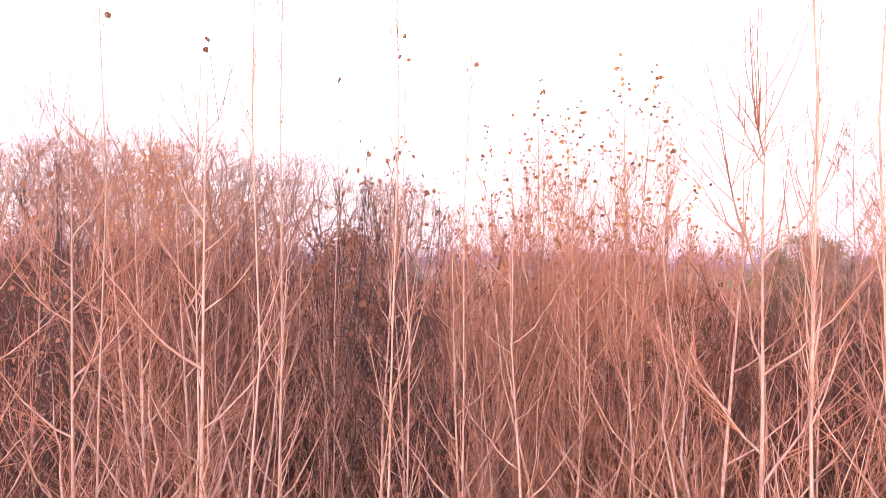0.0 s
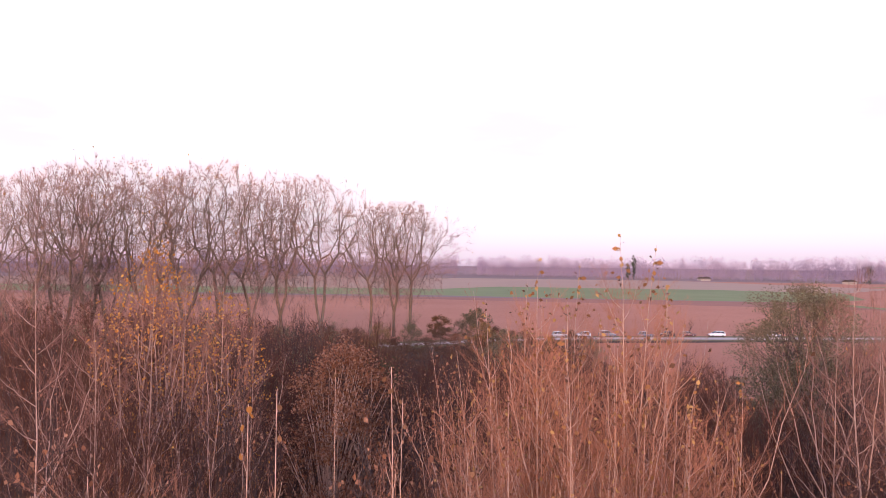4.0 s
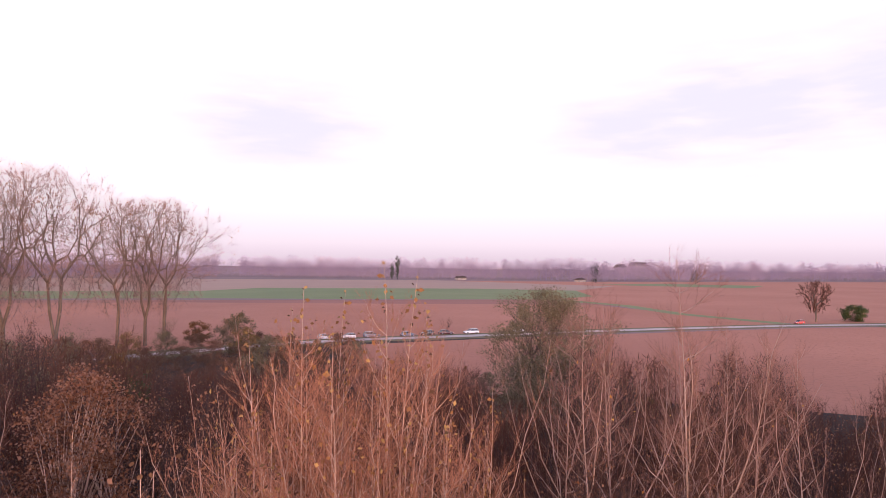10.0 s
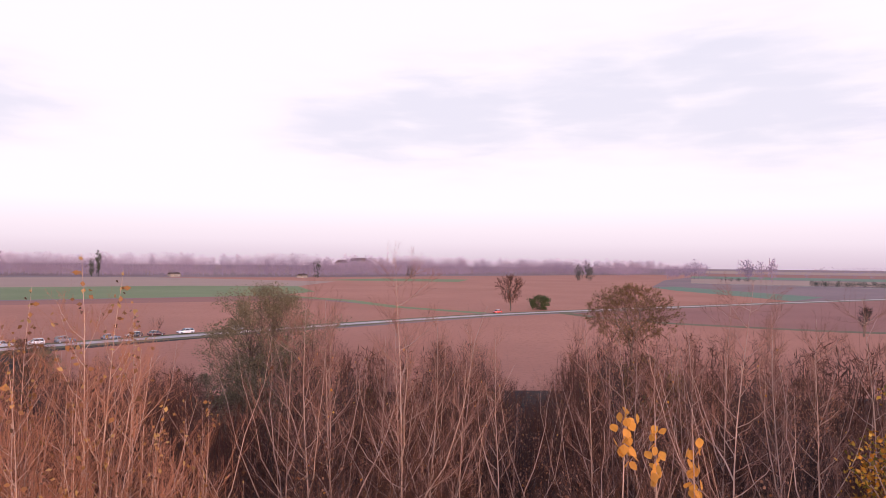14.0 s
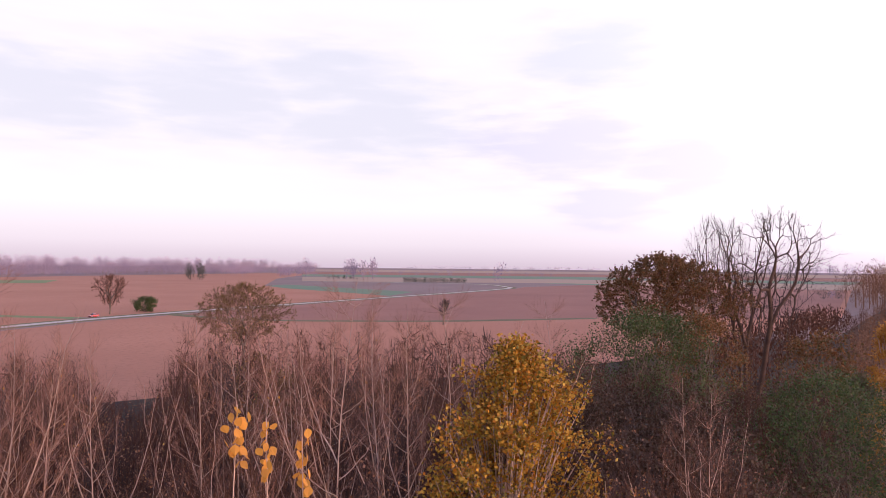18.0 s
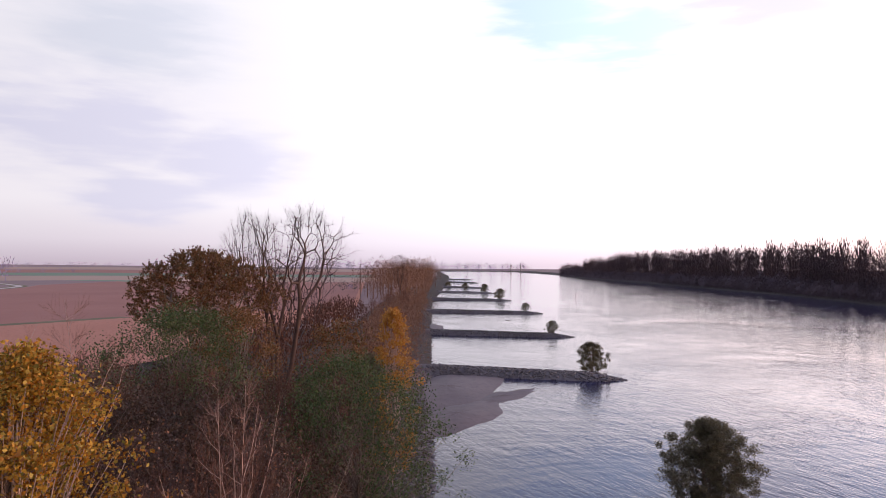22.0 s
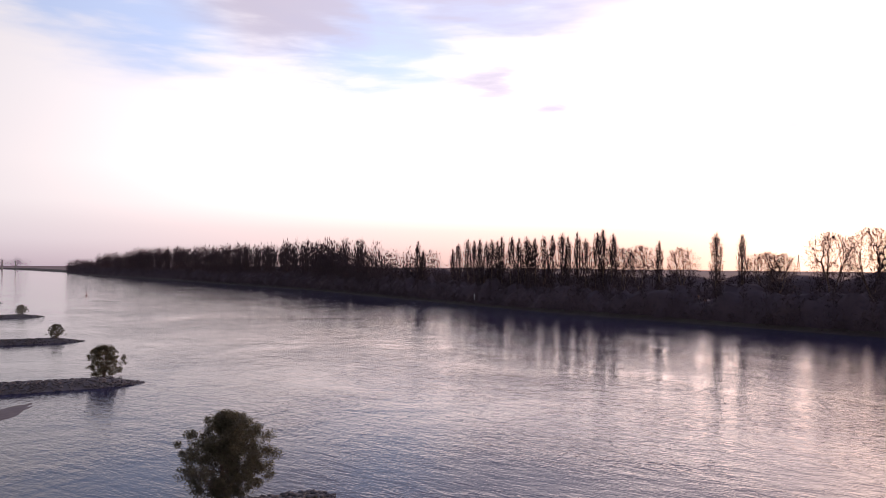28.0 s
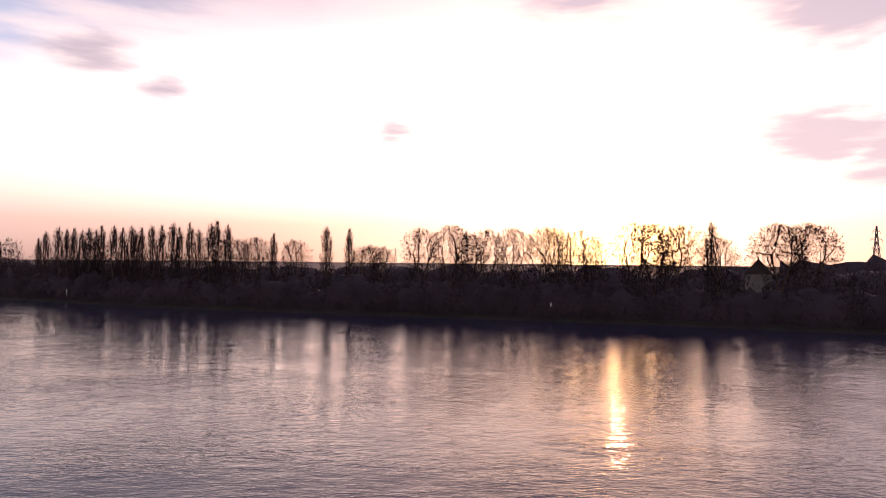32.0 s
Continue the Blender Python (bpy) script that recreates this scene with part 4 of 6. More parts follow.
sandbank("beach_1", (129, -50), 26, 11, -32, 1, 0.8)
sandbank("beach_2", (119, -57), 13, 5, -58, 2, 0.30, "wet tongue of sand with shallow pools")
sandbank("beach_6", (106, -43), 17, 6.5, -40, 6, 0.6, "strip of sand and mud below the stony bank")
sandbank("beach_3", (262, -95), 18, 6, -20, 3)
sandbank("beach_4", (285, -140), 6, 1.6, -20, 4, 0.25, "small bar of mud in the shallows")
sandbank("beach_5", (395, -190), 9, 2.0, -20, 5, 0.25, "small bar of mud in the shallows")

rng = np.random.default_rng(7)
uu = np.concatenate([rng.uniform(45, 170, 2600), rng.uniform(170, 420, 900)])
dd = rng.uniform(-0.8, 4.6, len(uu))
xx, yy = bank(uu, dd)
tagged(mesh_object("riprap", *rock_arrays(rng, np.stack([xx, yy, ground_z(xx, yy) + 0.05], 1), 0.38), M_STONE), "band of broken stones along the water's edge", "stones", kind="stuff")

# ---- trees of the near bank ----
random.seed(11)
sized = lambda x, y, tip, h: (tip - float(ground_z(x, y))) / h


def stand(kinds, rows, height, group=""):
    """One tree for each row of bearing, distance and height of the tip; the kinds take turns."""
    for i, (az, d, tip) in enumerate(rows):
        x, y = polar(az, d)
        size = sized(x, y, tip, height)
        o = settle(kinds[i], x, y, 77 * i, size) if i < len(kinds) else plant(kinds[i % len(kinds)], x, y, size)
        if group:
            tagged(o, group=group)


NEAR = [young_poplar(100 + i, 20.0, 8, (34, 28, 38, 30)[i], 0.3, (5.2, 6.0, 4.6, 5.4)[i], (0.085, 0.1, 0.075, 0.09)[i], (52, 60, 48, 56)[i], (24, 30, 18, 26)[i], 10, 6, 0.15, sway=(0.012, 0.02, 0.01, 0.016)[i], every=7) for i in range(4)]
stand(NEAR, [(30.3, 8, 17.8), (27, 11, 18.0), (23.7, 9, 17.3), (20.5, 10, 17.6), (14.6, 7.2, 18.3), (18.6, 12, 17.2), (11.2, 9, 17.6), (2.9, 11, 18.1), (0.3, 10, 16.9), (-2.9, 8.5, 16.6), (-9.2, 9, 16.8), (-13.6, 11, 16.6),
             (-18.4, 9, 16.6), (-24.6, 8, 18.0), (-27, 11, 17.4), (-29.8, 5.6, 18.5), (-31.9, 8, 18.2), (34, 9, 18.0), (-36, 9, 17.8), (-41, 11, 17.3), (-47, 9, 17.0), (6.5, 12, 16.2), (-6, 12.5, 16.2), (9, 11.5, 15.8), (25.5, 13, 16.6), (-20.8, 13, 16.2)], 20.0)

# the tall clump of many stems, fanning out from one root
CLUMP = [young_poplar(130 + i, 20.0, 16, (44, 38, 48)[i], 0.25, (4.6, 5.2, 4.2)[i], 0.075, (46, 52, 42)[i], (22, 28, 18)[i], 11, 7, 0.2, (0.03, 0.02, 0.03)[i], 0.14, 0.7, L_TIPS, M_BARK_NEAR, M_TWIG_ORANGE, 0.012, "slim bare poplar of a dense clump with a few last leaves", every=9, whip=0.075) for i in range(3)]
for i, (az, d, tip) in enumerate([(-1.8, 20, 16.4), (-3.2, 19, 17.6), (-4.6, 20.5, 19.0), (-6.0, 19, 19.9), (-7.6, 20.5, 20.3), (-9.0, 19.4, 20.0), (-10.4, 20.6, 20.5), (-11.8, 19, 20.2), (-13.2, 20.4, 20.7), (-14.8, 19.3, 20.4), (-16.2, 20.5, 20.8),
                                  (-17.6, 19.5, 20.3), (-19.0, 20.4, 19.0), (-20.4, 19.4, 18.2), (-21.8, 20.5, 17.0), (-22.8, 19.4, 15.6), (-5.4, 22.5, 18.6), (-8.4, 23, 19.2), (-11.2, 22.5, 19.4), (-14.0, 23, 19.6), (-17.0, 22.6, 19.0), (-19.6, 22.8, 17.8),
                                  (-4.0, 17.6, 15.8), (-7.0, 17.2, 16.6), (-10.0, 17.4, 16.8), (-13.0, 17.0, 17.0), (-16.0, 17.3, 16.6), (-18.6, 17.6, 15.8), (-2.6, 22, 16.0), (-21.2, 22.5, 15.8), (-0.9, 19.4, 15.2), (-2.2, 18.2, 15.8), (-23.6, 20.2, 14.6), (-22.0, 18.4, 14.8), (-5.0, 18.2, 17.6), (-9.4, 18, 18.2), (-14.4, 18.2, 18.4), (-18.0, 18.4, 17.6), (-12.4, 21.6, 19.8), (-6.8, 21.6, 19.4)]):
    # each stem leans out from the clump's middle
    lean = (az + 12.0) * 0.4
    x, y = polar(-12.0 + (az + 12.0) * 0.74, d)
    m = pose(x, y, float(ground_z(x, y)), 0, -lean, 0) @ pose(0, 0, 0, 0, 0, 67 * i) @ Matrix.Scale(sized(x, y, tip + 0.2, 20.0), 4)
    if i < 3:
        CLUMP[i].matrix_basis = m
    o = CLUMP[i] if i < 3 else copy_thing(CLUMP[i % 3], m)
    tagged(o, group="poplar clump")

# taller poplars standing singly
TALL = [young_poplar(140 + i, 20.0, 21, (34, 30, 38)[i], (0.28, 0.32, 0.25)[i], (4.4, 5.0, 3.8)[i], 0.075, (58, 62, 52)[i], (34, 40, 28)[i], 11, 7, 0.22, (0.0, 0.0, 0.006)[i], 0.10, 0.5, L_ORANGE, M_BARK, M_TWIG, 0.016) for i in range(3)]
stand(TALL, [(28.2, 24, 18.8), (23.5, 27, 20.4), (19.1, 24, 20.0), (26.2, 27, 18.6), (31.5, 23, 18.9), (15.6, 29, 17.9), (33.5, 30, 19.6), (21.2, 31, 18.6),
             (-31.3, 24, 19.6), (-34.4, 27, 20.3), (-37.8, 24, 20.3), (-41.2, 27, 18.6), (-44.6, 25, 18.3), (-29.3, 27, 18.2), (-47.2, 29, 17.6), (-53.9, 25, 19.6), (-56.6, 29, 18.4), (-59.6, 28, 17.6), (-63.8, 26, 18.4), (-66.4, 25, 19.6), (-69.0, 28, 19.0), (-70.8, 25, 20.0),
             (-72.6, 31, 19.0), (-33.0, 33, 18.2), (-36.0, 34, 18.0), (-39.4, 33, 17.6), (-43.0, 35, 17.4), (-61.8, 35, 18.2), (-65.0, 36, 18.6), (-68.0, 37, 18.8), (-75.4, 34, 18.4), (-82.4, 40, 18.2), (-57.8, 36, 17.8)], 20.0)

# the thicket between the river and the fields
FILL = [branched_tree(160 + i, 14.0, (6.0, 7.0, 5.4, 6.4)[i], 340, 28, 0.05, 0.12, 0.09, 0.6, 0.5, 0.36, 6, 0.05, 0.55, (0.0, 0.35, 0.4, 0.0)[i], 0.10, 0.0, (L_RUST, L_RUST, L_BROWN, L_RUST)[i], M_TWIG_GREY, (M_TWIG_RUST, M_BRUSH, M_TWIG_GREY, M_BRUSH)[i], "bushy bare rust-brown tree of the river wood", "thicket_tree") for i in range(4)]
SHRUB = [shrub(180 + i, 8.0, 7.0, leafy=(0.4, 0.1, 0.8)[i], leaf=0.17, leaf_mat=(L_RUST, L_BROWN, L_OLIVE)[i], twig_mat=(M_TWIG_RUST, M_TWIG_GREY, M_TWIG_GREY)[i]) for i in range(3)]


DARK = [leafy_tree(190 + i, 14.0, (8.0, 9.5)[i], 3, 90, 110, 0.15, (L_DARK, L_DARK)[i], "dark brown-leaved tree of the wooded bank", name="thicket_tree", base=0.08, lobes=0.35, clump=0.15) for i in range(2)]


def cap_el(az):
    """How steeply the thicket's tops fall away below the eye, by bearing."""
    return np.interp(az, [-112, -104, -95, -88, -80, -72, -62, -53, -51, -48, -46, -40, -31, -29, -24, -22, -6, -1, 4, 9, 14, 34], [-7, -7.5, -8, -7.6, -5.6, -4.8, -4.9, -5.8, -10.5, -10.5, -6.6, -6.2, -6.8, -11, -11, -8.4, -7.6, -8.2, -7.4, -5.4, -4.6, -2.6])


def scatter(count, az0, az1, d0, d1, gap, rng):
    got = []
    for _ in range(count * 20):
        az, d = rng.uniform(az0, az1), rng.uniform(d0**1.5, d1**1.5) ** (1 / 1.5)
        x, y = polar(az, d)
        if 0.339 * x + 0.941 * y < 7 or any((x - a) ** 2 + (y - b) ** 2 < gap * gap for a, b, *_ in got):
            continue
        got.append((x, y, az, d))
        if len(got) >= count:
            break
    return got


def fill_thicket(spots, rng, used={"f": 0, "s": 0, "d": 0}):
    for x, y, az, d in spots:
        tip = min(21 + d * math.tan(radians(float(cap_el(az)))), 16.0 if az > -4 else 14.5) - rng.uniform(0, 2.5)
        h = tip - float(ground_z(x, y))
        if h < 2.0 or (3.5 < az < 12.5 and 15 < d < 31) or (-86 < az < -73 and d < 25) or (-99 < az < -90 and d < 24):
            continue
        kind, first, base = (FILL, "f", 14.0) if h > 8.0 else (SHRUB, "s", 8.0)
        if az < -77 and d > 33 and h > 3.5 and rng.uniform() < 0.8:
            kind, first, base = DARK, "d", 14.0
        size, n = h / base, used[first]
        used[first] += 1
        if n < len(kind):
            settle(kind[n], x, y, 0, size)
        else:
            plant(kind[n % len(kind)], x, y, min(max(size, 0.55), 1.0), tall=size)


rng = np.random.default_rng(5)
fill_thicket(scatter(280, -104, 37, 11, 62, 2.4, rng), rng)


for i, (az, d, size) in enumerate(((-23.5, 66, 0.9), (-24.6, 84, 0.7), (8.5, 148, 1.1), (12.5, 138, 1.2), (5.5, 166, 0.9), (2.4, 186, 0.8), (16.0, 133, 1.3), (-1.2, 181, 0.8), (-22.2, 100, 0.6))):
    x, y = polar(az, d)
    settle(SHRUB[i], x, y, 40 * i, size) if i < 3 else plant(SHRUB[i % 3], x, y, size)


BUSH = [leafy_tree(183 + i, 8.0, (9.0, 8.0, 10.0, 9.0)[i], 4, 70, 60, 0.24, (L_OLIVE, L_BROWN, L_UMBER, L_GOLD)[i], ("rounded olive bush at the edge of the fields", "russet bush at the edge of the fields", "dark bare-twigged bush at the edge of the fields", "olive-gold bush at the edge of the fields")[i], name="bush", base=0.04, category="bush", clump=0.12, lobes=0.2, hollow=0.2) for i in range(4)]
for i, (az, d, h, kind) in enumerate(((9.5, 128, 8, 0), (8.0, 140, 7, 2), (6.6, 134, 6.5, 1), (5.2, 150, 7, 2), (4.0, 138, 6.5, 2), (2.6, 156, 6.5, 0), (1.4, 142, 6, 2), (0.2, 158, 7, 2), (-1.0, 148, 6, 1), (-2.2, 163, 8.5, 0), (-3.4, 158, 8, 3), (-4.4, 164, 6.5, 2), (11.0, 120, 8, 2), (13.0, 128, 8.5, 0), (3.2, 122, 7, 2),
                                      (-0.4, 126, 6, 2), (6.0, 116, 8, 3), (-5.8, 158, 6, 1), (15.5, 118, 9, 2), (18, 124, 9, 3), (20.5, 112, 9, 2), (12, 104, 9.5, 2), (8.8, 100, 9, 1), (4.6, 98, 8.5, 2), (0.8, 100, 7.5, 2), (7.2, 154, 7, 2), (9.2, 150, 8, 2), (24, 116, 10, 2), (28, 110, 11, 0), (-24.2, 92, 5, 2), (-23.0, 104, 5, 0), (-2.4, 118, 7, 2), (-4.2, 112, 7, 0), (-6.0, 122, 7, 2), (-7.8, 114, 6.5, 1), (-9.4, 124, 6.5, 2), (-5.2, 134, 7.5, 0), (-7.4, 140, 7, 2), (-3.2, 136, 7, 2), (-9.0, 146, 6, 3), (-7.0, 158, 6.5, 2), (-11.0, 122, 6, 2), (-12.2, 134, 6, 0), (-11.6, 150, 6.5, 2), (-10.6, 164, 6, 2), (-13.0, 118, 5, 2), (3.0, 62, 12, 2), (-0.5, 70, 10, 2), (6.5, 68, 12, 1), (11, 76, 11, 0), (14, 64, 13, 2), (-3.5, 84, 9, 2),
                                      (-58.5, 92, 11, 3), (-60.5, 80, 11, 3), (-56.6, 74, 11, 3), (-44.5, 66, 11, 2), (-62.5, 72, 12, 2), (-54.5, 84, 9, 3), (-64, 86, 9, 2), (-68, 80, 10, 2), (-72, 74, 11, 1), (-76, 66, 12, 2), (-46, 78, 8, 3), (-43, 70, 9, 2), (-40, 84, 8, 1), (-36, 74, 9, 3), (-33, 82, 8, 2), (-50, 70, 8, 2), (-84, 62, 13, 1), (-86.5, 56, 12, 2), (-99, 60, 12, 2), (-101, 70, 12.5, 2), (-97, 72, 11, 2))):
    x, y = polar(az, d)
    settle(BUSH[i], x, y, 0, h / 8) if i < 4 else plant(BUSH[kind], x, y, h / 8)


# single trees with a look of their own
def lone(ob, az, d, turn=0):
    x, y = polar(az, d)
    return settle(ob, x, y, turn)


lone(leafy_tree(201, 17.9, 9.2, 4, 230, 110, 0.13, L_BROWN, "russet-leaved tree with pale leaf undersides", name="leafy_tree", base=0.15, bark=M_BARK, peak=0.4, top=0.6, clump=0.1, lobes=0.15, hollow=0.25), 8.0, 32)
lone(leafy_tree(202, 11.0, 8.0, 3, 60, 50, 0.28, L_OLIVE, "olive willow shrub between bare trees", category="willow"), 14.0, 60)
lone(leafy_tree(203, 18.6, 14.0, 4, 300, 120, 0.17, L_OLIVE, "dark olive willow leaning at the edge of the field", name="willow_tree", category="willow", base=0.2, peak=0.5, clump=0.1, lobes=0.22), -27.8, 81)
lone(leafy_tree(204, 12.5, 14.0, 5, 240, 100, 0.17, L_OLIVE, "grey-green willow below a taller one", name="willow_tree", category="willow", base=0.1, peak=0.5, clump=0.09, lobes=0.3), -28.9, 70)
lone(leafy_tree(245, 19.8, 10.0, 6, 600, 85, 0.15, L_YELLOW, "yellow and orange poplar in full autumn leaf", name="poplar_tree", base=0.1, bark=M_BARK, peak=0.3, top=0.66, clump=0.08, lobes=0.2, hollow=0.12), -79.6, 26)
lone(leafy_tree(206, 18.8, 15.0, 3, 280, 130, 0.17, L_GREEN, "dense dark green tree in the river wood", name="leafy_tree", base=0.1, peak=0.45, clump=0.11, lobes=0.25), -90.2, 62)
lone(leafy_tree(228, 18.6, 9.5, 3, 110, 120, 0.17, L_OAK, "copper-brown tree beside a dark green one", name="leafy_tree", base=0.2, peak=0.5, clump=0.11, lobes=0.25), -94.2, 65)
lone(branched_tree(207, 23.4, 16.5, 420, 77, 0.35, 0.66, 0.35, 0.35, 0.5, 0.4, 5, 0.04, 0.6, 16.0, 0.17, 0.0, L_OAK, label="broad oak with copper-brown leaves", name="oak_tree"), -91.5, 77)
lone(leafy_tree(208, 17.6, 12.6, 4, 300, 140, 0.14, L_GREEN, "dark green bushy tree above the stony bank", name="leafy_tree", base=0.05, peak=0.45, clump=0.1, lobes=0.25), -103.1, 44)
lone(leafy_tree(209, 19.6, 5.4, 2, 130, 100, 0.20, L_ORANGE, "narrow orange poplar beside the water", name="poplar_tree", base=0.08, bark=M_BARK, peak=0.25, top=0.6), -106.6, 74)
lone(leafy_tree(210, 13.5, 5.0, 2, 70, 50, 0.32, L_OLIVE, "yellow-green bush beside an orange poplar", base=0.1), -104.9, 76)
lone(branched_tree(211, 17.8, 16.5, 460, 118, 0.3, 0.5, 0.25, 0.5, 0.5, 0.4, 5, 0.05, 0.6, 7.0, 0.15, 0.0, L_GOLD, label="round tree with thin olive-orange leaves at the field's edge", name="leafy_tree"), -57.5, 118)
lone(branched_tree(212, 29.4, 14.0, 420, 58, 0.14, 0.46, 0.34, 0.7, 0.5, 0.46, 5, 0.045, 0.5, label="tall bare tree with several forked trunks", name="bare_tree", twig_mat=M_TWIG_GREY, bark=M_BRUSH_GREY, branch_mat=M_TWIG_GREY, tilt=(0, -2.4), bow=0.03), -97.5, 84)
lone(branched_tree(227, 28.4, 8.6, 220, 58, 0.2, 0.56, 0.2, 0.66, 0.5, 0.46, 5, 0.045, 0.5, label="bare tree leaning away from its taller neighbour", name="bare_tree", twig_mat=M_TWIG_GREY, bark=M_BRUSH_GREY, branch_mat=M_TWIG_GREY, tilt=(0, 3.2), bow=0.03), -96.9, 85)
for az, d, tip, seed in ((-92.4, 25, 18.1, 146), (-95.6, 26, 18.0, 147)):
    lone(young_poplar(seed, tip + 1.0, 22, 30, 0.3, 3.6, 0.06, 62, 42, 9, 6, 0.2, bark=M_BARK_NEAR, twig_mat=M_TWIG, every=3, label="slim bare poplar of several stems on the bank"), az, d)
lone(branched_tree(229, 29.0, 15.0, 240, 170, 0.15, 0.35, 0.4, 0.65, 0.5, 0.42, 6, 0.05, 0.5, label="large bare round-crowned tree on the near bank", name="bare_tree", twig_mat=M_BRUSH_GREY, bark=M_BRUSH_GREY), -107.2, 455)
lone(leafy_tree(213, 6.5, 10.5, 3, 60, 60, 0.5, L_GREEN, "round dark evergreen bush beside the road", name="bush", base=0.05, category="bush"), -50.2, 323)
lone(branched_tree(214, 16.5, 13.0, 420, 260, 0.1, 0.25, 0.35, 0.75, 0.5, twig_mat=M_TWIG_RUST, label="bare spreading tree standing alone by the road", name="bare_tree"), -47.8, 311)
lone(shrub(215, 5.5, 8.0, leafy=0.1, twig_mat=M_TWIG_RUST, label="bare red-brown bush beside parked cars"), -19.6, 214)
lone(poplar(216, 10.0, 240, nstem=2, lean=14, limbs=12, twigs=5, fine=3, spread=50, reach=0.4, girth=0.2, bark=M_BARK_GREY, twig_mat=M_TWIG_GREY, label="small dark bare tree on the field boundary", twig_len=0.14, fine_len=0.07), -73.5, 245)
lone(leafy_tree(217, 6.0, 7.0, 3, 40, 50, 0.36, L_OAK, "rounded rust-brown bush by the road", name="bush", base=0.1, category="bush"), 0.3, 188)
lone(leafy_tree(218, 9.0, 8.0, 3, 40, 50, 0.36, L_OLIVE, "rounded olive bush by the road", name="bush", base=0.1, category="bush"), -3.0, 176)
lone(leafy_tree(219, 12.0, 9.0, 3, 60, 50, 0.3, L_GREEN, "low green bush among bare trees", name="bush", base=0.1, category="bush"), 5.0, 62)
lone(branched_tree(220, 21.8, 6.5, 280, 39, 0.15, 0.35, 0.13, 0.55, 0.55, 0.36, 4, 0.04, 0.5, 1.3, 0.16, 0.0, L_ORANGE, bark=M_BARK, label="slender tree with orange-yellow leaves in the thicket", name="leafy_tree"), 22.6, 39)
lone(branched_tree(224, 19.4, 5.5, 240, 36, 0.15, 0.4, 0.12, 0.55, 0.55, 0.36, 4, 0.04, 0.5, 0.8, 0.15, 0.0, L_ORANGE, bark=M_BARK, label="slender tree with thin orange leaves in the thicket", name="leafy_tree"), 17.6, 36)
lone(branched_tree(225, 15.0, 10.0, 280, 66, 0.08, 0.1, 0.2, 0.5, 0.5, 0.36, 5, 0.05, 0.5, 2.5, 0.22, 0.0, L_OLIVE, label="olive-leaved willow among bare brush", name="willow_tree", category="willow"), 19.0, 72)
lone(branched_tree(226, 9.5, 9.0, 260, 62, 0.08, 0.1, 0.15, 0.5, 0.5, 0.36, 5, 0.06, 0.5, 3.0, 0.18, 0.0, L_OLIVE, label="grey-green bush among bare brush", name="bush", category="bush"), 11.5, 52)
lone(leafy_tree(221, 12.5, 9.0, 3, 80, 50, 0.3, L_OAK, "low copper-brown bush in the thicket", name="bush", base=0.1, category="bush"), -59, 52)
lone(leafy_tree(222, 13.5, 10.0, 3, 90, 50, 0.32, L_OAK, "rust-brown leafy tree in the thicket", base=0.1), -84.5, 50)
lone(leafy_tree(223, 15.0, 12.0, 3, 90, 60, 0.36, L_OAK, "dark rust-brown tree on the wooded bank", base=0.1), -102.0, 100)

# the row of tall old poplars
ROW = [branched_tree(230 + i, 37.0, (27, 24, 29)[i], (640, 560, 720)[i], 92, (0.12, 0.18, 0.08)[i], 0.26, 0.40, 0.78, 0.5, 0.42, 8, 0.055, 0.5, leafy=(0.02, 0.0, 0.05)[i], leaf=0.35, leaf_from=0.6, leaf_mat=L_ORANGE, branch_mat=M_BARK_GREY, twig_mat=M_TWIG_ROW, label="tall old bare poplar in a row along the fields", bow=0.02) for i in range(3)]
stand(ROW, [(31.6, 134, 35), (28.9, 138, 37.4), (25.7, 143, 40), (23.0, 146, 39), (20.6, 150, 39.5), (17.9, 156, 39), (15.6, 160, 39.5), (13.2, 165, 41), (10.0, 172, 38.5), (5.9, 182, 38.5), (4.0, 188, 37), (2.7, 195, 35), (35, 130, 36), (27.2, 148, 38)], 37.0, "poplar row")

# willows on the heads of the groynes
WILLOW = [leafy_tree(250 + i, 10.0, (11.2, 12.5)[i], (7, 5)[i], (320, 160)[i], (150, 110)[i], (0.2, 0.27)[i], L_WILLOW, "round bushy willow on the head of a groyne", name="willow_tree", category="willow", base=0.0, peak=0.36, clump=0.075, lobes=0.11, hollow=0.2) for i in range(2)]
for i, (x, y, h) in enumerate([(57.5, -51.5, 8.8), (142, -92, 7.0), (229, -131, 6.5), (344, -180, 6.5), (478, -228, 11), (600, -270, 11), (700, -292, 9), (735, -285, 9)]):
    m = pose(x, y, WATER_Z + (0.4, -0.1, -0.1, -0.1, -0.1, -0.1, -0.1, -0.1)[i], 0, 0, 50 * i) @ Matrix.Scale(h / 10, 4)
    if i < 2:
        WILLOW[i].matrix_basis = m
    else:
        copy_thing(WILLOW[1], m)


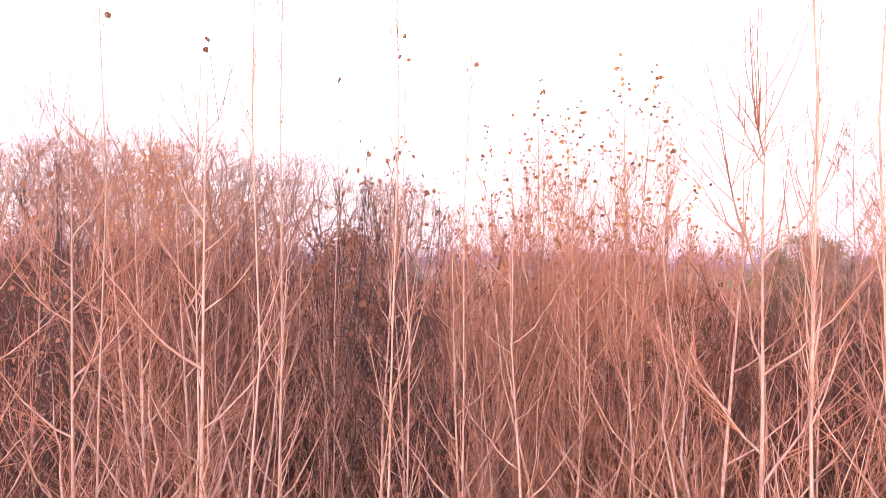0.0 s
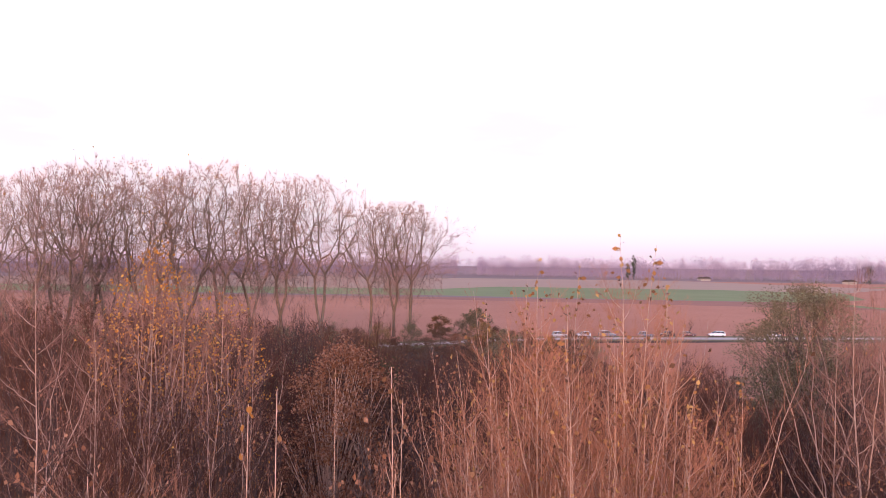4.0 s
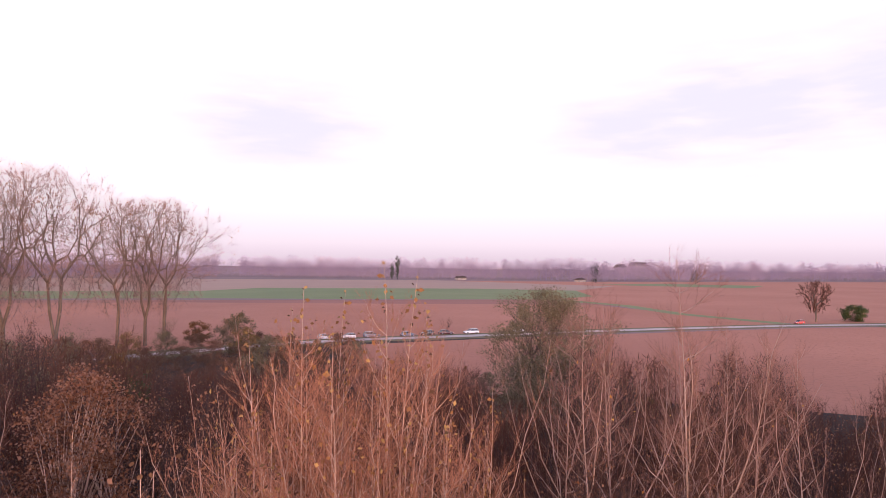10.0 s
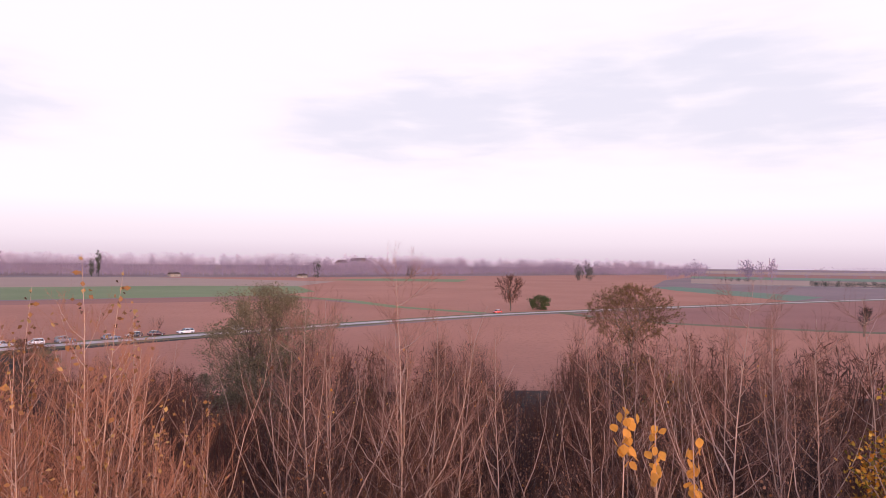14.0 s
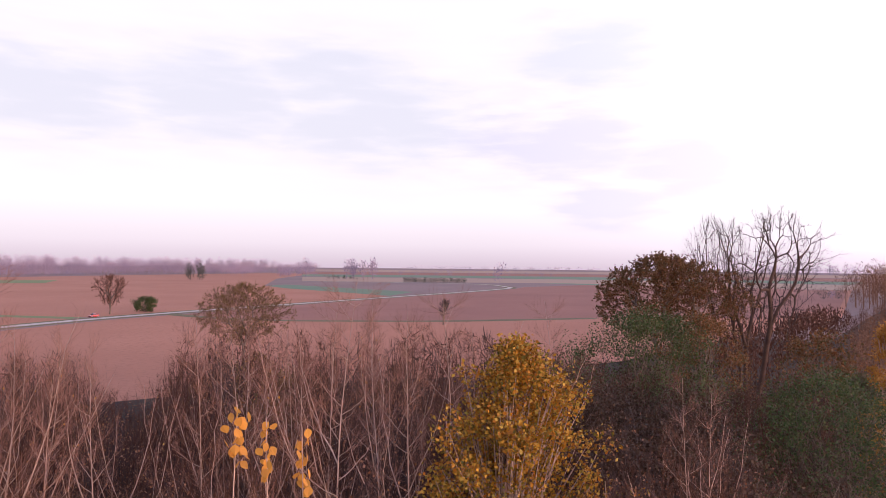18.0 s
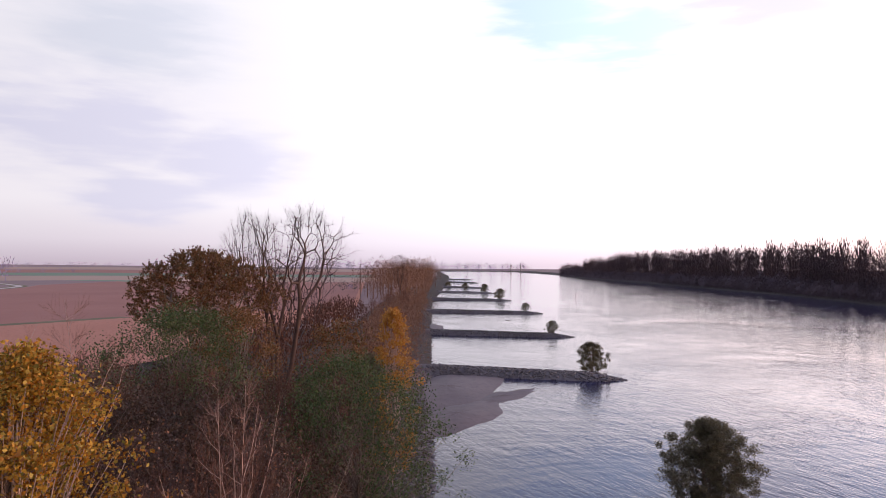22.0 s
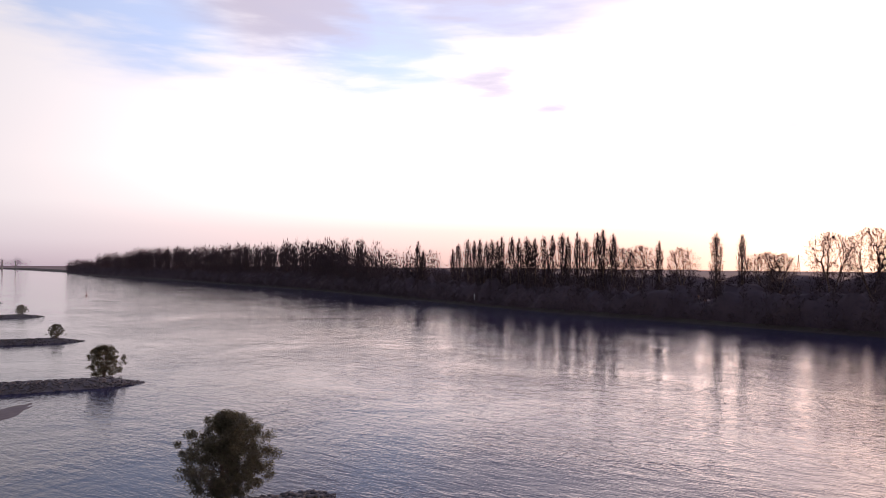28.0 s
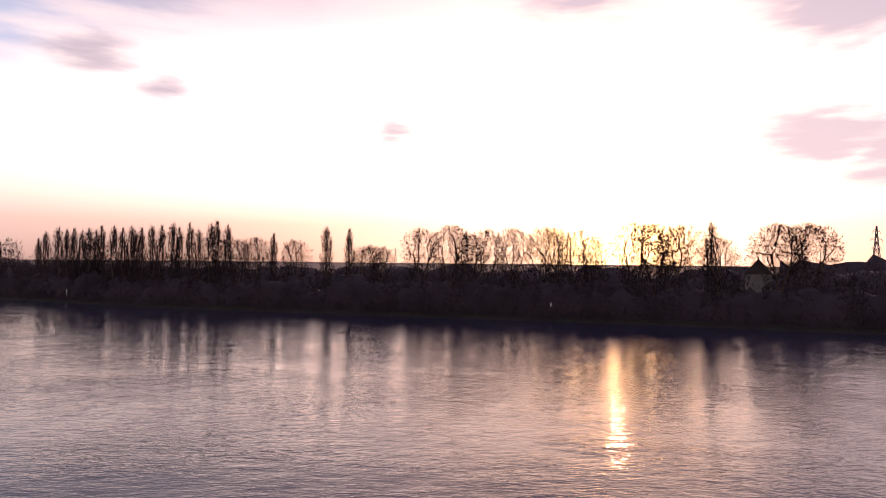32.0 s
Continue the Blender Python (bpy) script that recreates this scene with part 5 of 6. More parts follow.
# ---- far woods ----
def wood(name, label, spots, material, blades=40, size=0.16, seed=0, narrow=1.0, low=0.12, wild=0.45):
    """Far trees, each a trunk and a haze of upright twig blades; spots: rows of x, y, height, width."""
    rng = np.random.default_rng(seed)
    S = np.array(spots, float)
    n = len(S)
    z = ground_z(S[:, 0], S[:, 1])
    c = rng.normal(size=(n, blades, 3))
    c = unit(c) * rng.uniform(0, 1, (n, blades, 1)) ** 0.4
    if wild > 0.6:
        c[..., 2] = rng.uniform(-1, 1, (n, blades))
        rim = np.clip(1.15 - 0.5 * (c[..., 2:] + 1) ** 1.5, 0.2, 1)
        c[..., :2] = unit(c[..., :2]) * rng.uniform(0, 1, (n, blades, 1)) ** 0.5 * rim
    C = np.stack([S[:, 0:1] + c[..., 0] * S[:, 3:4] / 2, S[:, 1:2] + c[..., 1] * S[:, 3:4] / 2, z[:, None] + S[:, 2:3] * (0.5 + low / 2 + c[..., 2] * (0.5 - low / 2) - size * 0.4)], -1).reshape(-1, 3)
    d = unit(rng.normal(size=C.shape) * wild + np.array([0, 0, 1.0]))
    s = unit(np.cross(d, rng.normal(size=C.shape)))
    l = np.repeat(S[:, 2], blades)[:, None] * size * rng.uniform(0.5, 1.3, (len(C), 1))
    w = l * 0.16 * narrow
    V = np.stack([C, C + d * l * 0.5 + s * w, C + d * l, C + d * l * 0.5 - s * w], 1).reshape(-1, 3)
    F = np.arange(len(V)).reshape(-1, 4)
    P = np.stack([np.c_[S[:, :2], z - 0.5], np.c_[S[:, :2], z + S[:, 2] * 0.8]], 1)
    R = np.stack([S[:, 2] * 0.012, S[:, 2] * 0.004], 1)
    return tagged(mesh_object(name, *joined([(V, F), tubes(P, R, 3)]), material), label, "woodland", kind="stuff")


def belt(line, rows, step, deep, h, w, rng, ragged=0.25):
    out = []
    for a, b in zip(line, line[1:]):
        a, b = np.array(a, float), np.array(b, float)
        n = max(1, int(np.linalg.norm(b - a) / step))
        t = unit(b - a)
        nr = np.array([-t[1], t[0]])
        for i in range(n):
            for r in range(rows):
                p = a + (b - a) * (i + rng.uniform(0, 1)) / n + nr * (r * deep + rng.uniform(-0.4, 0.4) * deep)
                k = rng.uniform(1 - ragged, 1 + ragged * 0.4)
                out.append((p[0], p[1], h * k, w * rng.uniform(0.8, 1.2)))
    return out


rng = np.random.default_rng(9)
wood("far_wood", "long bare wood beyond the fields, tinted mauve-grey as by haze", belt([(-700, 980), (-300, 1050), (37, 1165), (290, 1005), (430, 965), (560, 880), (937, 935), (1250, 900), (1480, 860)], 4, 9, 16, 31, 17, rng, 0.4), M_HAZY_FARWOOD, 260, 0.06, 1, 1.3, 0.05, 0.5)
wood("far_wood", "low scrub along the foot of a far wood", belt([(-300, 1030), (37, 1145), (290, 985), (430, 945), (560, 860), (937, 915)], 1, 7, 6, 9, 12, rng), M_HAZY_FARWOOD, 60, 0.14, 2, 1.3)
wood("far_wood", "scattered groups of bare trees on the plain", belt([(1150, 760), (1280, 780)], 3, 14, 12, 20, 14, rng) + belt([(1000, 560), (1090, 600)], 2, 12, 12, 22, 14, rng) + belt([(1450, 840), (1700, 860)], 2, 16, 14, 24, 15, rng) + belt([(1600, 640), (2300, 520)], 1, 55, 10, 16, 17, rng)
     + belt([(2500, 900), (3200, 300), (3400, -500)], 2, 40, 20, 22, 40, rng), M_HAZY_FARWOOD, 60, 0.14, 3)
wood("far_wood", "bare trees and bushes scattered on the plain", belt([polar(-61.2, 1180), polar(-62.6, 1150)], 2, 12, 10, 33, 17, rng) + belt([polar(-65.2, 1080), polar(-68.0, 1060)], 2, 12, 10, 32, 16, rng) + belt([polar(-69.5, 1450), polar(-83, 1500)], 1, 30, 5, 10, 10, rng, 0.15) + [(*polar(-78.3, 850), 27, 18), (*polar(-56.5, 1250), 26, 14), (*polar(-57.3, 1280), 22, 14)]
     + belt([polar(-86, 620), polar(-104, 560)], 1, 60, 6, 6, 7, rng, 0.3), M_HAZY_FARWOOD, 110, 0.13, 31, 0.9)
wood("far_hedge", "dark evergreen hedge and conifers out on the plain", belt([polar(-70.2, 860), polar(-75.5, 830)], 2, 4, 3, 7, 6, rng) + belt([polar(-64.0, 1030), polar(-66.5, 1020)], 1, 5, 3, 6, 6, rng) + belt([polar(-53.2, 935), polar(-54.4, 935)], 2, 7, 5, 24, 10, rng) + [(*polar(-15.53, 980), 35, 6), (*polar(-15.1, 975), 24, 6), (*polar(-39.5, 900), 20, 12), (*polar(-31.8, 935), 24, 14), (*polar(-102.5, 560), 9, 10), (*polar(-103.4, 580), 8, 8)], M_HEDGE, 130, 0.12, 32, 1.2, 0.0)
wood("far_wood", "bare trees along the far bend of the river", belt([bank(2960, -420), bank(3020, -150), bank(2990, 200), bank(2950, 600)], 3, 20, 25, 38, 30, rng, 0.4), M_HAZY_FARWOOD, 110, 0.08, 4, 1.2, 0.0, 0.5)
wood("bank_wood", "rust-brown bare trees lining the near bank", belt([bank(95, 8), bank(160, 6.5), bank(260, 6), bank(440, 5)], 2, 6, 8, 10.5, 8, rng), M_BANKWOOD, 360, 0.085, 5, 0.35, 0.0, 0.8)
wood("bank_wood", "grove of tall bare trees on the near bank", belt([bank(440, 14), bank(560, 6), bank(720, -2)], 4, 12, 10, 28, 15, rng, 0.3), M_BANKWOOD, 300, 0.06, 6, 0.6, 0.08, 0.5)
wood("bank_wood", "brown scrub on top of the near bank", belt([bank(92, 15), bank(170, 15), bank(300, 14), bank(440, 13)], 2, 6, 8, 9, 9, rng), M_BRUSH, 240, 0.085, 71, 0.3, 0.0, 0.8)
wood("bank_wood", "scrub behind the near bank", belt([bank(120, 30), bank(200, 32), bank(300, 30)], 2, 8, 9, 9, 10, rng), M_TWIG_RUST, 120, 0.14, 7)


def thicket_spots(spots, rng):
    out = []
    for x, y, az, d in spots:
        h = min(21 + d * math.tan(radians(float(cap_el(az)))), 14.5) - rng.uniform(0, 3.0) - float(ground_z(x, y))
        if h > 1.2:
            out.append((x, y, h, min(h, 7.0) * rng.uniform(0.8, 1.3)))
    return out


wood("river_wood", "bare rust-brown scrub between the wood and the fields", thicket_spots(scatter(420, -106, 37, 56, 110, 2.4, rng) + scatter(220, 0, 38, 100, 152, 3.0, rng), rng), M_BRUSH, 210, 0.08, 11, 0.26, 0.0, 1.0)
wood("river_wood", "bare grey-brown scrub between the wood and the fields", thicket_spots(scatter(200, -106, 37, 56, 112, 3.0, rng), rng), M_BRUSH_GREY, 210, 0.08, 12, 0.26, 0.0, 1.0)
wood("river_wood", "dark scrub on the wooded bank downstream", thicket_spots(scatter(200, -108, -84, 80, 210, 4.0, rng), rng), M_TWIG_GREY, 230, 0.09, 13, 0.30, 0.0, 1.0)

# far bank


def undergrowth(label, line, deep, tall, material, seed, step=3.5):
    """A dense lumpy body of scrub along a line, behind and between the trunks."""
    rng = np.random.default_rng(seed)
    P = np.array(curve_through(line, step))
    t = unit(np.gradient(P, axis=0))
    nr = np.stack([-t[:, 1], t[:, 0]], 1)
    w = np.linspace(0, 1, 11)
    lump = rng.normal(size=(len(P), 11)) * 0.16
    far_lump = np.repeat(rng.normal(size=(len(P) // 4 + 1, 1)), 4, 0)[:len(P)] * 0.12
    H = tall * np.clip(np.sin(np.pi * w) ** 0.55 * (0.85 + lump + far_lump), 0, None)
    O = deep * w[None] + rng.normal(size=(len(P), 11)) * 1.0
    XY = P[:, None] + nr[:, None] * O[..., None]
    Z = ground_z(XY[..., 0], XY[..., 1]) + H - 0.4
    V = np.concatenate([XY, Z[..., None]], -1).reshape(-1, 3)
    i, j = np.meshgrid(np.arange(len(P) - 1), np.arange(10), indexing="ij")
    f = (i * 11 + j).ravel()
    return tagged(mesh_object("undergrowth", V, np.stack([f, f + 1, f + 12, f + 11], 1), material), label, "undergrowth", kind="stuff")


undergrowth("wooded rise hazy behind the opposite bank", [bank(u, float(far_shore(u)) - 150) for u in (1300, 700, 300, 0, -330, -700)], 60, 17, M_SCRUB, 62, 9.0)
undergrowth("low wooded hill beyond the houses, coloured dark as against the light", [polar(a, 640) for a in (140, 145, 150, 153.5)], 60, 26, M_SCRUB, 63, 9.0)
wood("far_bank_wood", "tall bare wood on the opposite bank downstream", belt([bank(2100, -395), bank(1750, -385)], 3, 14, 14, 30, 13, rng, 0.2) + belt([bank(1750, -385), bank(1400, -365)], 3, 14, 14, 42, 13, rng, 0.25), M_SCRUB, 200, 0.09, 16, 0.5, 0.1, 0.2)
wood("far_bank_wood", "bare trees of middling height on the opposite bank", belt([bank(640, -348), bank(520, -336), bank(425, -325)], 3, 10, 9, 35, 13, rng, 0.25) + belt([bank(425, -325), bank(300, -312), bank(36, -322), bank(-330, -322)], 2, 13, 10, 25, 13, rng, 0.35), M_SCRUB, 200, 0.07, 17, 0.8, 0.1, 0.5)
undergrowth("dense scrub filling the opposite bank, coloured dark as against the light", [bank(u, float(far_shore(u)) - 8) for u in (2000, 1560, 1013, 593, 425, 240, 36, -70, -330)], 34, 12, M_SCRUB, 61)
wood("far_bank_wood", "undergrowth along the opposite bank, coloured dark as against the light", belt([bank(u, float(far_shore(u)) - 10) for u in (593, 425, 240, 36, -70, -330)], 3, 9, 9, 17, 12, rng, 0.25), M_SCRUB, 180, 0.10, 8, 0.8, 0.0, 0.9)
wood("far_bank_wood", "undergrowth along the opposite bank, coloured dark as against the light", belt([bank(u, float(far_shore(u)) - 10) for u in (2000, 1560, 1013, 593)], 4, 10, 11, 18, 14, rng, 0.3), M_SCRUB, 120, 0.10, 14, 1.0, 0.0)
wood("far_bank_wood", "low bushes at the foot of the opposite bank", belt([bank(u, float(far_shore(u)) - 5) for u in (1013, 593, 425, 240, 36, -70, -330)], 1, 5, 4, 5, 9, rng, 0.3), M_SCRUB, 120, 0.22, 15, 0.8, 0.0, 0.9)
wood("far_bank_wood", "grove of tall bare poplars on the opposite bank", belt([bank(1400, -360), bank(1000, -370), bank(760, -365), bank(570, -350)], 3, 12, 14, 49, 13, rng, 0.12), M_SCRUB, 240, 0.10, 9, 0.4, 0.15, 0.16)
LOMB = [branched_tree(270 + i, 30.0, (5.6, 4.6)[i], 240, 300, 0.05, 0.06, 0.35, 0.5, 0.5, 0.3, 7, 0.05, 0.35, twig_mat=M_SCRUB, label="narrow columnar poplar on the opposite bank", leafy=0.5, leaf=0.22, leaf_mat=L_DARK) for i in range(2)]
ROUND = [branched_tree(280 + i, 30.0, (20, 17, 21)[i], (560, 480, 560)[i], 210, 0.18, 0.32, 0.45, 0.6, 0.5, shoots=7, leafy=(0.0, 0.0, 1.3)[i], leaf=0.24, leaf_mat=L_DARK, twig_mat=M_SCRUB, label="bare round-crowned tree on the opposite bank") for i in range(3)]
for i, (az, d, h) in enumerate([(-147.4, 545, 33), (-149.9, 522, 33), (-151.2, 500, 34), (-152.1, 465, 33), (-153.1, 460, 33), (-154.0, 455, 34), (-154.7, 450, 34), (-155.4, 448, 33), (-155.9, 445, 34), (-156.7, 440, 33), (-157.5, 435, 34), (-158.0, 430, 34),
                                (-158.9, 425, 35), (-160.2, 420, 35), (-161.6, 415, 35), (-162.2, 412, 36), (-162.9, 408, 34), (-166.5, 400, 30), (-170.8, 385, 33), (-172.6, 378, 32), (-201.6, 345, 34), (-147.0, 548, 34), (-150.4, 518, 32), (-151.7, 495, 33), (-152.6, 462, 32), (-153.6, 457, 32), (-156.3, 443, 31), (-159.4, 423, 33), (-160.8, 417, 32)]):
    x, y = polar(az, d)
    settle(LOMB[i], x, y, 0, h / 28.5) if i < 2 else plant(LOMB[i % 2], x, y, h / 28.5)
for i, (az, d, h) in enumerate([(-163.8, 418, 30), (-168.2, 400, 30), (-174.2, 375, 27), (-178.5, 362, 32), (-181.0, 358, 33), (-182.5, 355, 30), (-184.0, 352, 31), (-186.2, 350, 32), (-188.6, 346, 32), (-189.8, 345, 32), (-191.5, 343, 31),
                                (-192.7, 343, 29), (-196.0, 340, 38), (-197.5, 338, 37), (-199.2, 340, 36), (-202.2, 336, 28), (-206.6, 342, 36), (-208.5, 344, 36), (-165.0, 410, 28), (-175.2, 372, 24)]):
    x, y = polar(az, d)
    settle(ROUND[i], x, y, 0, h / 27) if i < 3 else plant(ROUND[2 if h > 35 else i % 2], x, y, h / 27)

# ---- man-made things ----
M_TYRE = plain("tyre_rubber", (0.02, 0.02, 0.02), 0.8)
M_RIM = plain("alloy_rim", (0.5, 0.5, 0.52), 0.3, 0.9)
M_GLASS = plain("dark_car_glass", (0.015, 0.018, 0.02), 0.05, 0.0, 0.8)
M_LAMP = plain("clear_headlamp", (0.7, 0.7, 0.7), 0.15)
M_TAIL = plain("red_tail_lamp", (0.35, 0.02, 0.02), 0.2)
M_PLASTIC = plain("black_plastic", (0.03, 0.03, 0.03), 0.6)


def loft(rings):
    """A closed skin over rings of equal length."""
    bm = bmesh.new()
    vs = [[bm.verts.new(p) for p in r] for r in rings]
    n = len(rings[0])
    for a, b in zip(vs, vs[1:]):
        for i in range(n):
            bm.faces.new((a[i], a[(i + 1) % n], b[(i + 1) % n], b[i]))
    bm.faces.new(vs[0][::-1])
    bm.faces.new(vs[-1])
    bmesh.ops.recalc_face_normals(bm, faces=bm.faces[:])
    return bm


def wheel(parent, x, y, r):
    bm = bmesh.new()
    bmesh.ops.create_cone(bm, cap_ends=True, segments=18, radius1=r, radius2=r, depth=0.2, matrix=Matrix.Rotation(radians(90), 4, "X"))
    bmesh.ops.bevel(bm, geom=[e for e in bm.edges if abs(e.calc_face_angle(0)) > 1], offset=0.04, segments=2, affect="EDGES")
    t = part("tyre", bm, M_TYRE, parent)
    t.location = (x, y, r)
    bm = bmesh.new()
    bmesh.ops.create_cone(bm, cap_ends=True, segments=14, radius1=r * 0.62, radius2=r * 0.62, depth=0.215, matrix=Matrix.Rotation(radians(90), 4, "X"))
    part("rim", bm, M_RIM, t)


def car(paint, label, length=4.4, height=1.48, width=1.78, tail=0.12, suv=False):
    """A parked car along x: lofted body, glazed cabin, roof, four wheels, lamps and bumpers."""
    e = new("car")
    tagged(e, label, "car", "cars parked along the road")
    L, W, lift = length / 2, width / 2, 0.28 if suv else 0.2
    belt_z = 0.62 * height

    def ring(x, z0, z1, w):
        return [(x, -w * 0.94, z0), (x, -w, (z0 + z1) / 2), (x, -w * 0.93, z1), (x, w * 0.93, z1), (x, w, (z0 + z1) / 2), (x, w * 0.94, z0)]

    hood = belt_z - 0.12
    xs = [(-L, 0.42, belt_z - 0.22, W * 0.84), (-L + 0.12, lift, belt_z - 0.04, W * 0.95), (-L * 0.5, lift, belt_z, W), (L * 0.3, lift, belt_z, W), (L * 0.55, lift, hood + 0.06, W), (L - 0.22, lift, hood - 0.08, W * 0.93), (L, 0.40, hood - 0.28, W * 0.8)]
    body = part("body", loft([ring(*r) for r in xs]), paint, e)
    cab = [(-L + tail, belt_z - 0.03, W * 0.92), (-L + tail + 0.42, height - 0.05, W * 0.76), (L * 0.08, height - 0.03, W * 0.76), (L * 0.50, belt_z - 0.03, W * 0.9)]
    bm = bmesh.new()
    row = [[bm.verts.new((x, s * w, z)) for s in (-1, 1)] for x, z, w in cab]
    bm.faces.new([row[0][0], row[3][0], row[2][0], row[1][0]])
    bm.faces.new([row[0][1], row[1][1], row[2][1], row[3][1]])
    for a, b in ((0, 1), (1, 2), (2, 3), (3, 0)):
        bm.faces.new([row[a][0], row[b][0], row[b][1], row[a][1]])
    bmesh.ops.recalc_face_normals(bm, faces=bm.faces[:])
    part("windows", bm, M_GLASS, e, "dark car windows")
    x0, x1 = cab[1][0], cab[2][0]
    roof = box(bmesh.new(), x0 - 0.03, x1 + 0.03, -W * 0.78, W * 0.78, height - 0.07, height, 0.05)
    part("roof", roof, paint, e)
    for s in (-1, 1):
        for x, dx in ((x0 + 0.02, -0.40), ((x0 + x1) / 2 - 0.1, 0.0), (x1, 0.62)):
            bm = bmesh.new()
            v = [bm.verts.new((x + dx * q + o, s * (W * (0.775 + 0.155 * q) + 0.004), height - 0.05 - (height - 0.05 - belt_z) * q)) for q, o in ((0, -0.04), (0, 0.04), (1, 0.05), (1, -0.05))]
            v2 = [bm.verts.new(p.co + Vector((0, s * 0.02, 0))) for p in v]
            bm.faces.new(v), bm.faces.new(v2[::-1])
            for i in range(4):
                bm.faces.new((v[i], v2[i], v2[(i + 1) % 4], v[(i + 1) % 4]))
            bmesh.ops.recalc_face_normals(bm, faces=bm.faces[:])
            part("pillar", bm, paint, e)
        part("headlight", box(bmesh.new(), L - 0.24, L - 0.06, s * W * 0.62 - 0.17, s * W * 0.62 + 0.17, hood - 0.26, hood - 0.11), M_LAMP, e)
        part("tail_light", box(bmesh.new(), -L + 0.005, -L + 0.12, s * W * 0.72 - 0.12, s * W * 0.72 + 0.12, belt_z - 0.3, belt_z - 0.08), M_TAIL, e)
        part("mirror", box(bmesh.new(), L * 0.36, L * 0.36 + 0.12, s * (W + 0.09) - 0.09, s * (W + 0.09) + 0.09, belt_z - 0.02, belt_z + 0.12, 0.02), paint, e)
        for x in (-L * 0.62, L * 0.62):
            wheel(e, x, s * (W - 0.09), 0.34 if suv else 0.31)
    part("bumper", box(bmesh.new(), L - 0.10, L + 0.03, -W * 0.78, W * 0.78, 0.3, 0.48), M_PLASTIC, e)
    part("bumper", box(bmesh.new(), -L - 0.03, -L + 0.10, -W * 0.78, W * 0.78, 0.3, 0.48), M_PLASTIC, e)
    return e


PAINT = {n: plain(n + "_car_paint", c, 0.25, 0.0, 0.5, 0.6) for n, c in (("white", (0.78, 0.78, 0.78)), ("silver", (0.48, 0.50, 0.53)), ("slate", (0.16, 0.19, 0.24)), ("black", (0.03, 0.03, 0.035)), ("maroon", (0.10, 0.03, 0.035)), ("red", (0.55, 0.05, 0.04)))}
for x, y, turn, paint, label, size in ((32.6, 191.6, 6, "silver", "silver hatchback parked on the verge of a country road", (4.1, 1.5, 1.74, 0.1, False)), (39.4, 192.4, 186, "white", "white hatchback parked on the verge of a country road", (4.1, 1.52, 1.75, 0.1, False)),
                                       (46.2, 193.0, 6, "slate", "slate-blue off-road car parked on the verge", (4.7, 1.75, 1.85, 0.1, True)), (57.4, 194.3, 5, "slate", "dark grey saloon car parked on the verge", (4.6, 1.46, 1.8, 0.5, False)),
                                       (63.8, 196.0, 184, "black", "black estate car parked on the verge", (4.5, 1.47, 1.8, 0.12, False)), (70.0, 196.6, 4, "maroon", "dark maroon saloon car parked on the verge", (4.5, 1.45, 1.78, 0.5, False)),
                                       (78.6, 197.4, 184, "white", "white estate car parked on the verge", (4.8, 1.5, 1.82, 0.1, False)), (95.2, 198.2, 3, "white", "white car half hidden behind a willow", (4.3, 1.48, 1.78, 0.2, False)),
                                       (215.6, 203.2, 178, "red", "bright red hatchback parked by a field track", (4.0, 1.48, 1.72, 0.1, False))):
    c = car(PAINT[paint], label, *size)
    c.matrix_basis = pose(x, y, 0.035, 0, 0, turn)


def van(x, y, turn):
    e = new("van")
    tagged(e, "white delivery van parked behind the bank trees", "van", "white vans")
    part("body", loft([[(a, -0.95 * w, 0.35), (a, -1.0 * w, z * 0.6), (a, -0.9 * w, z), (a, 0.9 * w, z), (a, 1.0 * w, z * 0.6), (a, 0.95 * w, 0.35)] for a, z, w in ((-2.6, 2.3, 0.95), (-2.4, 2.4, 1), (1.2, 2.4, 1), (1.9, 1.45, 1), (2.6, 1.2, 0.9))]), PAINT["white"], e)
    part("windscreen", loft([[(1.35, -0.8, 2.2), (1.35, 0.8, 2.2), (1.32, 0.8, 2.15), (1.32, -0.8, 2.15)], [(1.95, -0.85, 1.5), (1.95, 0.85, 1.5), (1.9, 0.85, 1.45), (1.9, -0.85, 1.45)]]), M_GLASS, e)
    for px in (-1.6, 1.7):
        for py in (-0.9, 0.9):
            wheel(e, px, py, 0.34)
    e.matrix_basis = pose(x, y, float(ground_z(x, y)) + 0.04, 0, 0, turn)


van(598, -172, 20)
van(611, -180, 70)

# river marks
M_WHITE = plain("white_painted_steel", (0.8, 0.8, 0.78), 0.5)
M_MARK_RED = plain("red_buoy_paint", (0.3, 0.05, 0.04), 0.5)
for az in (-151.7, -162.1, -176.0, -189.3):
    k = 0.339 * -math.sin(radians(az)) + 0.941 * math.cos(radians(az))
    d = -300 / k
    x, y = polar(az, d)
    e = new("river_beacon")
    tagged(e, "slim white beacon post on the opposite bank", "beacon", "bank beacons")
    bm = bmesh.new()
    bmesh.ops.create_cone(bm, cap_ends=True, segments=10, radius1=0.14, radius2=0.10, depth=5.0, matrix=Matrix.Translation((0, 0, 2.5)))
    part("post", bm, M_WHITE, e)
    part("board", box(bmesh.new(), -0.3, 0.3, -0.05, 0.05, 3.6, 5.1), M_WHITE, e)
    e.matrix_basis = pose(x, y, float(ground_z(x, y)) - 0.1, 0, 0, az)
e = new("river_buoy")
tagged(e, "small dark channel buoy floating in the river", "buoy")
bm = bmesh.new()
bmesh.ops.create_cone(bm, cap_ends=True, segments=16, radius1=1.1, radius2=0.9, depth=0.9, matrix=Matrix.Translation((0, 0, 0.2)))
part("float", bm, M_MARK_RED, e)
bm = bmesh.new()
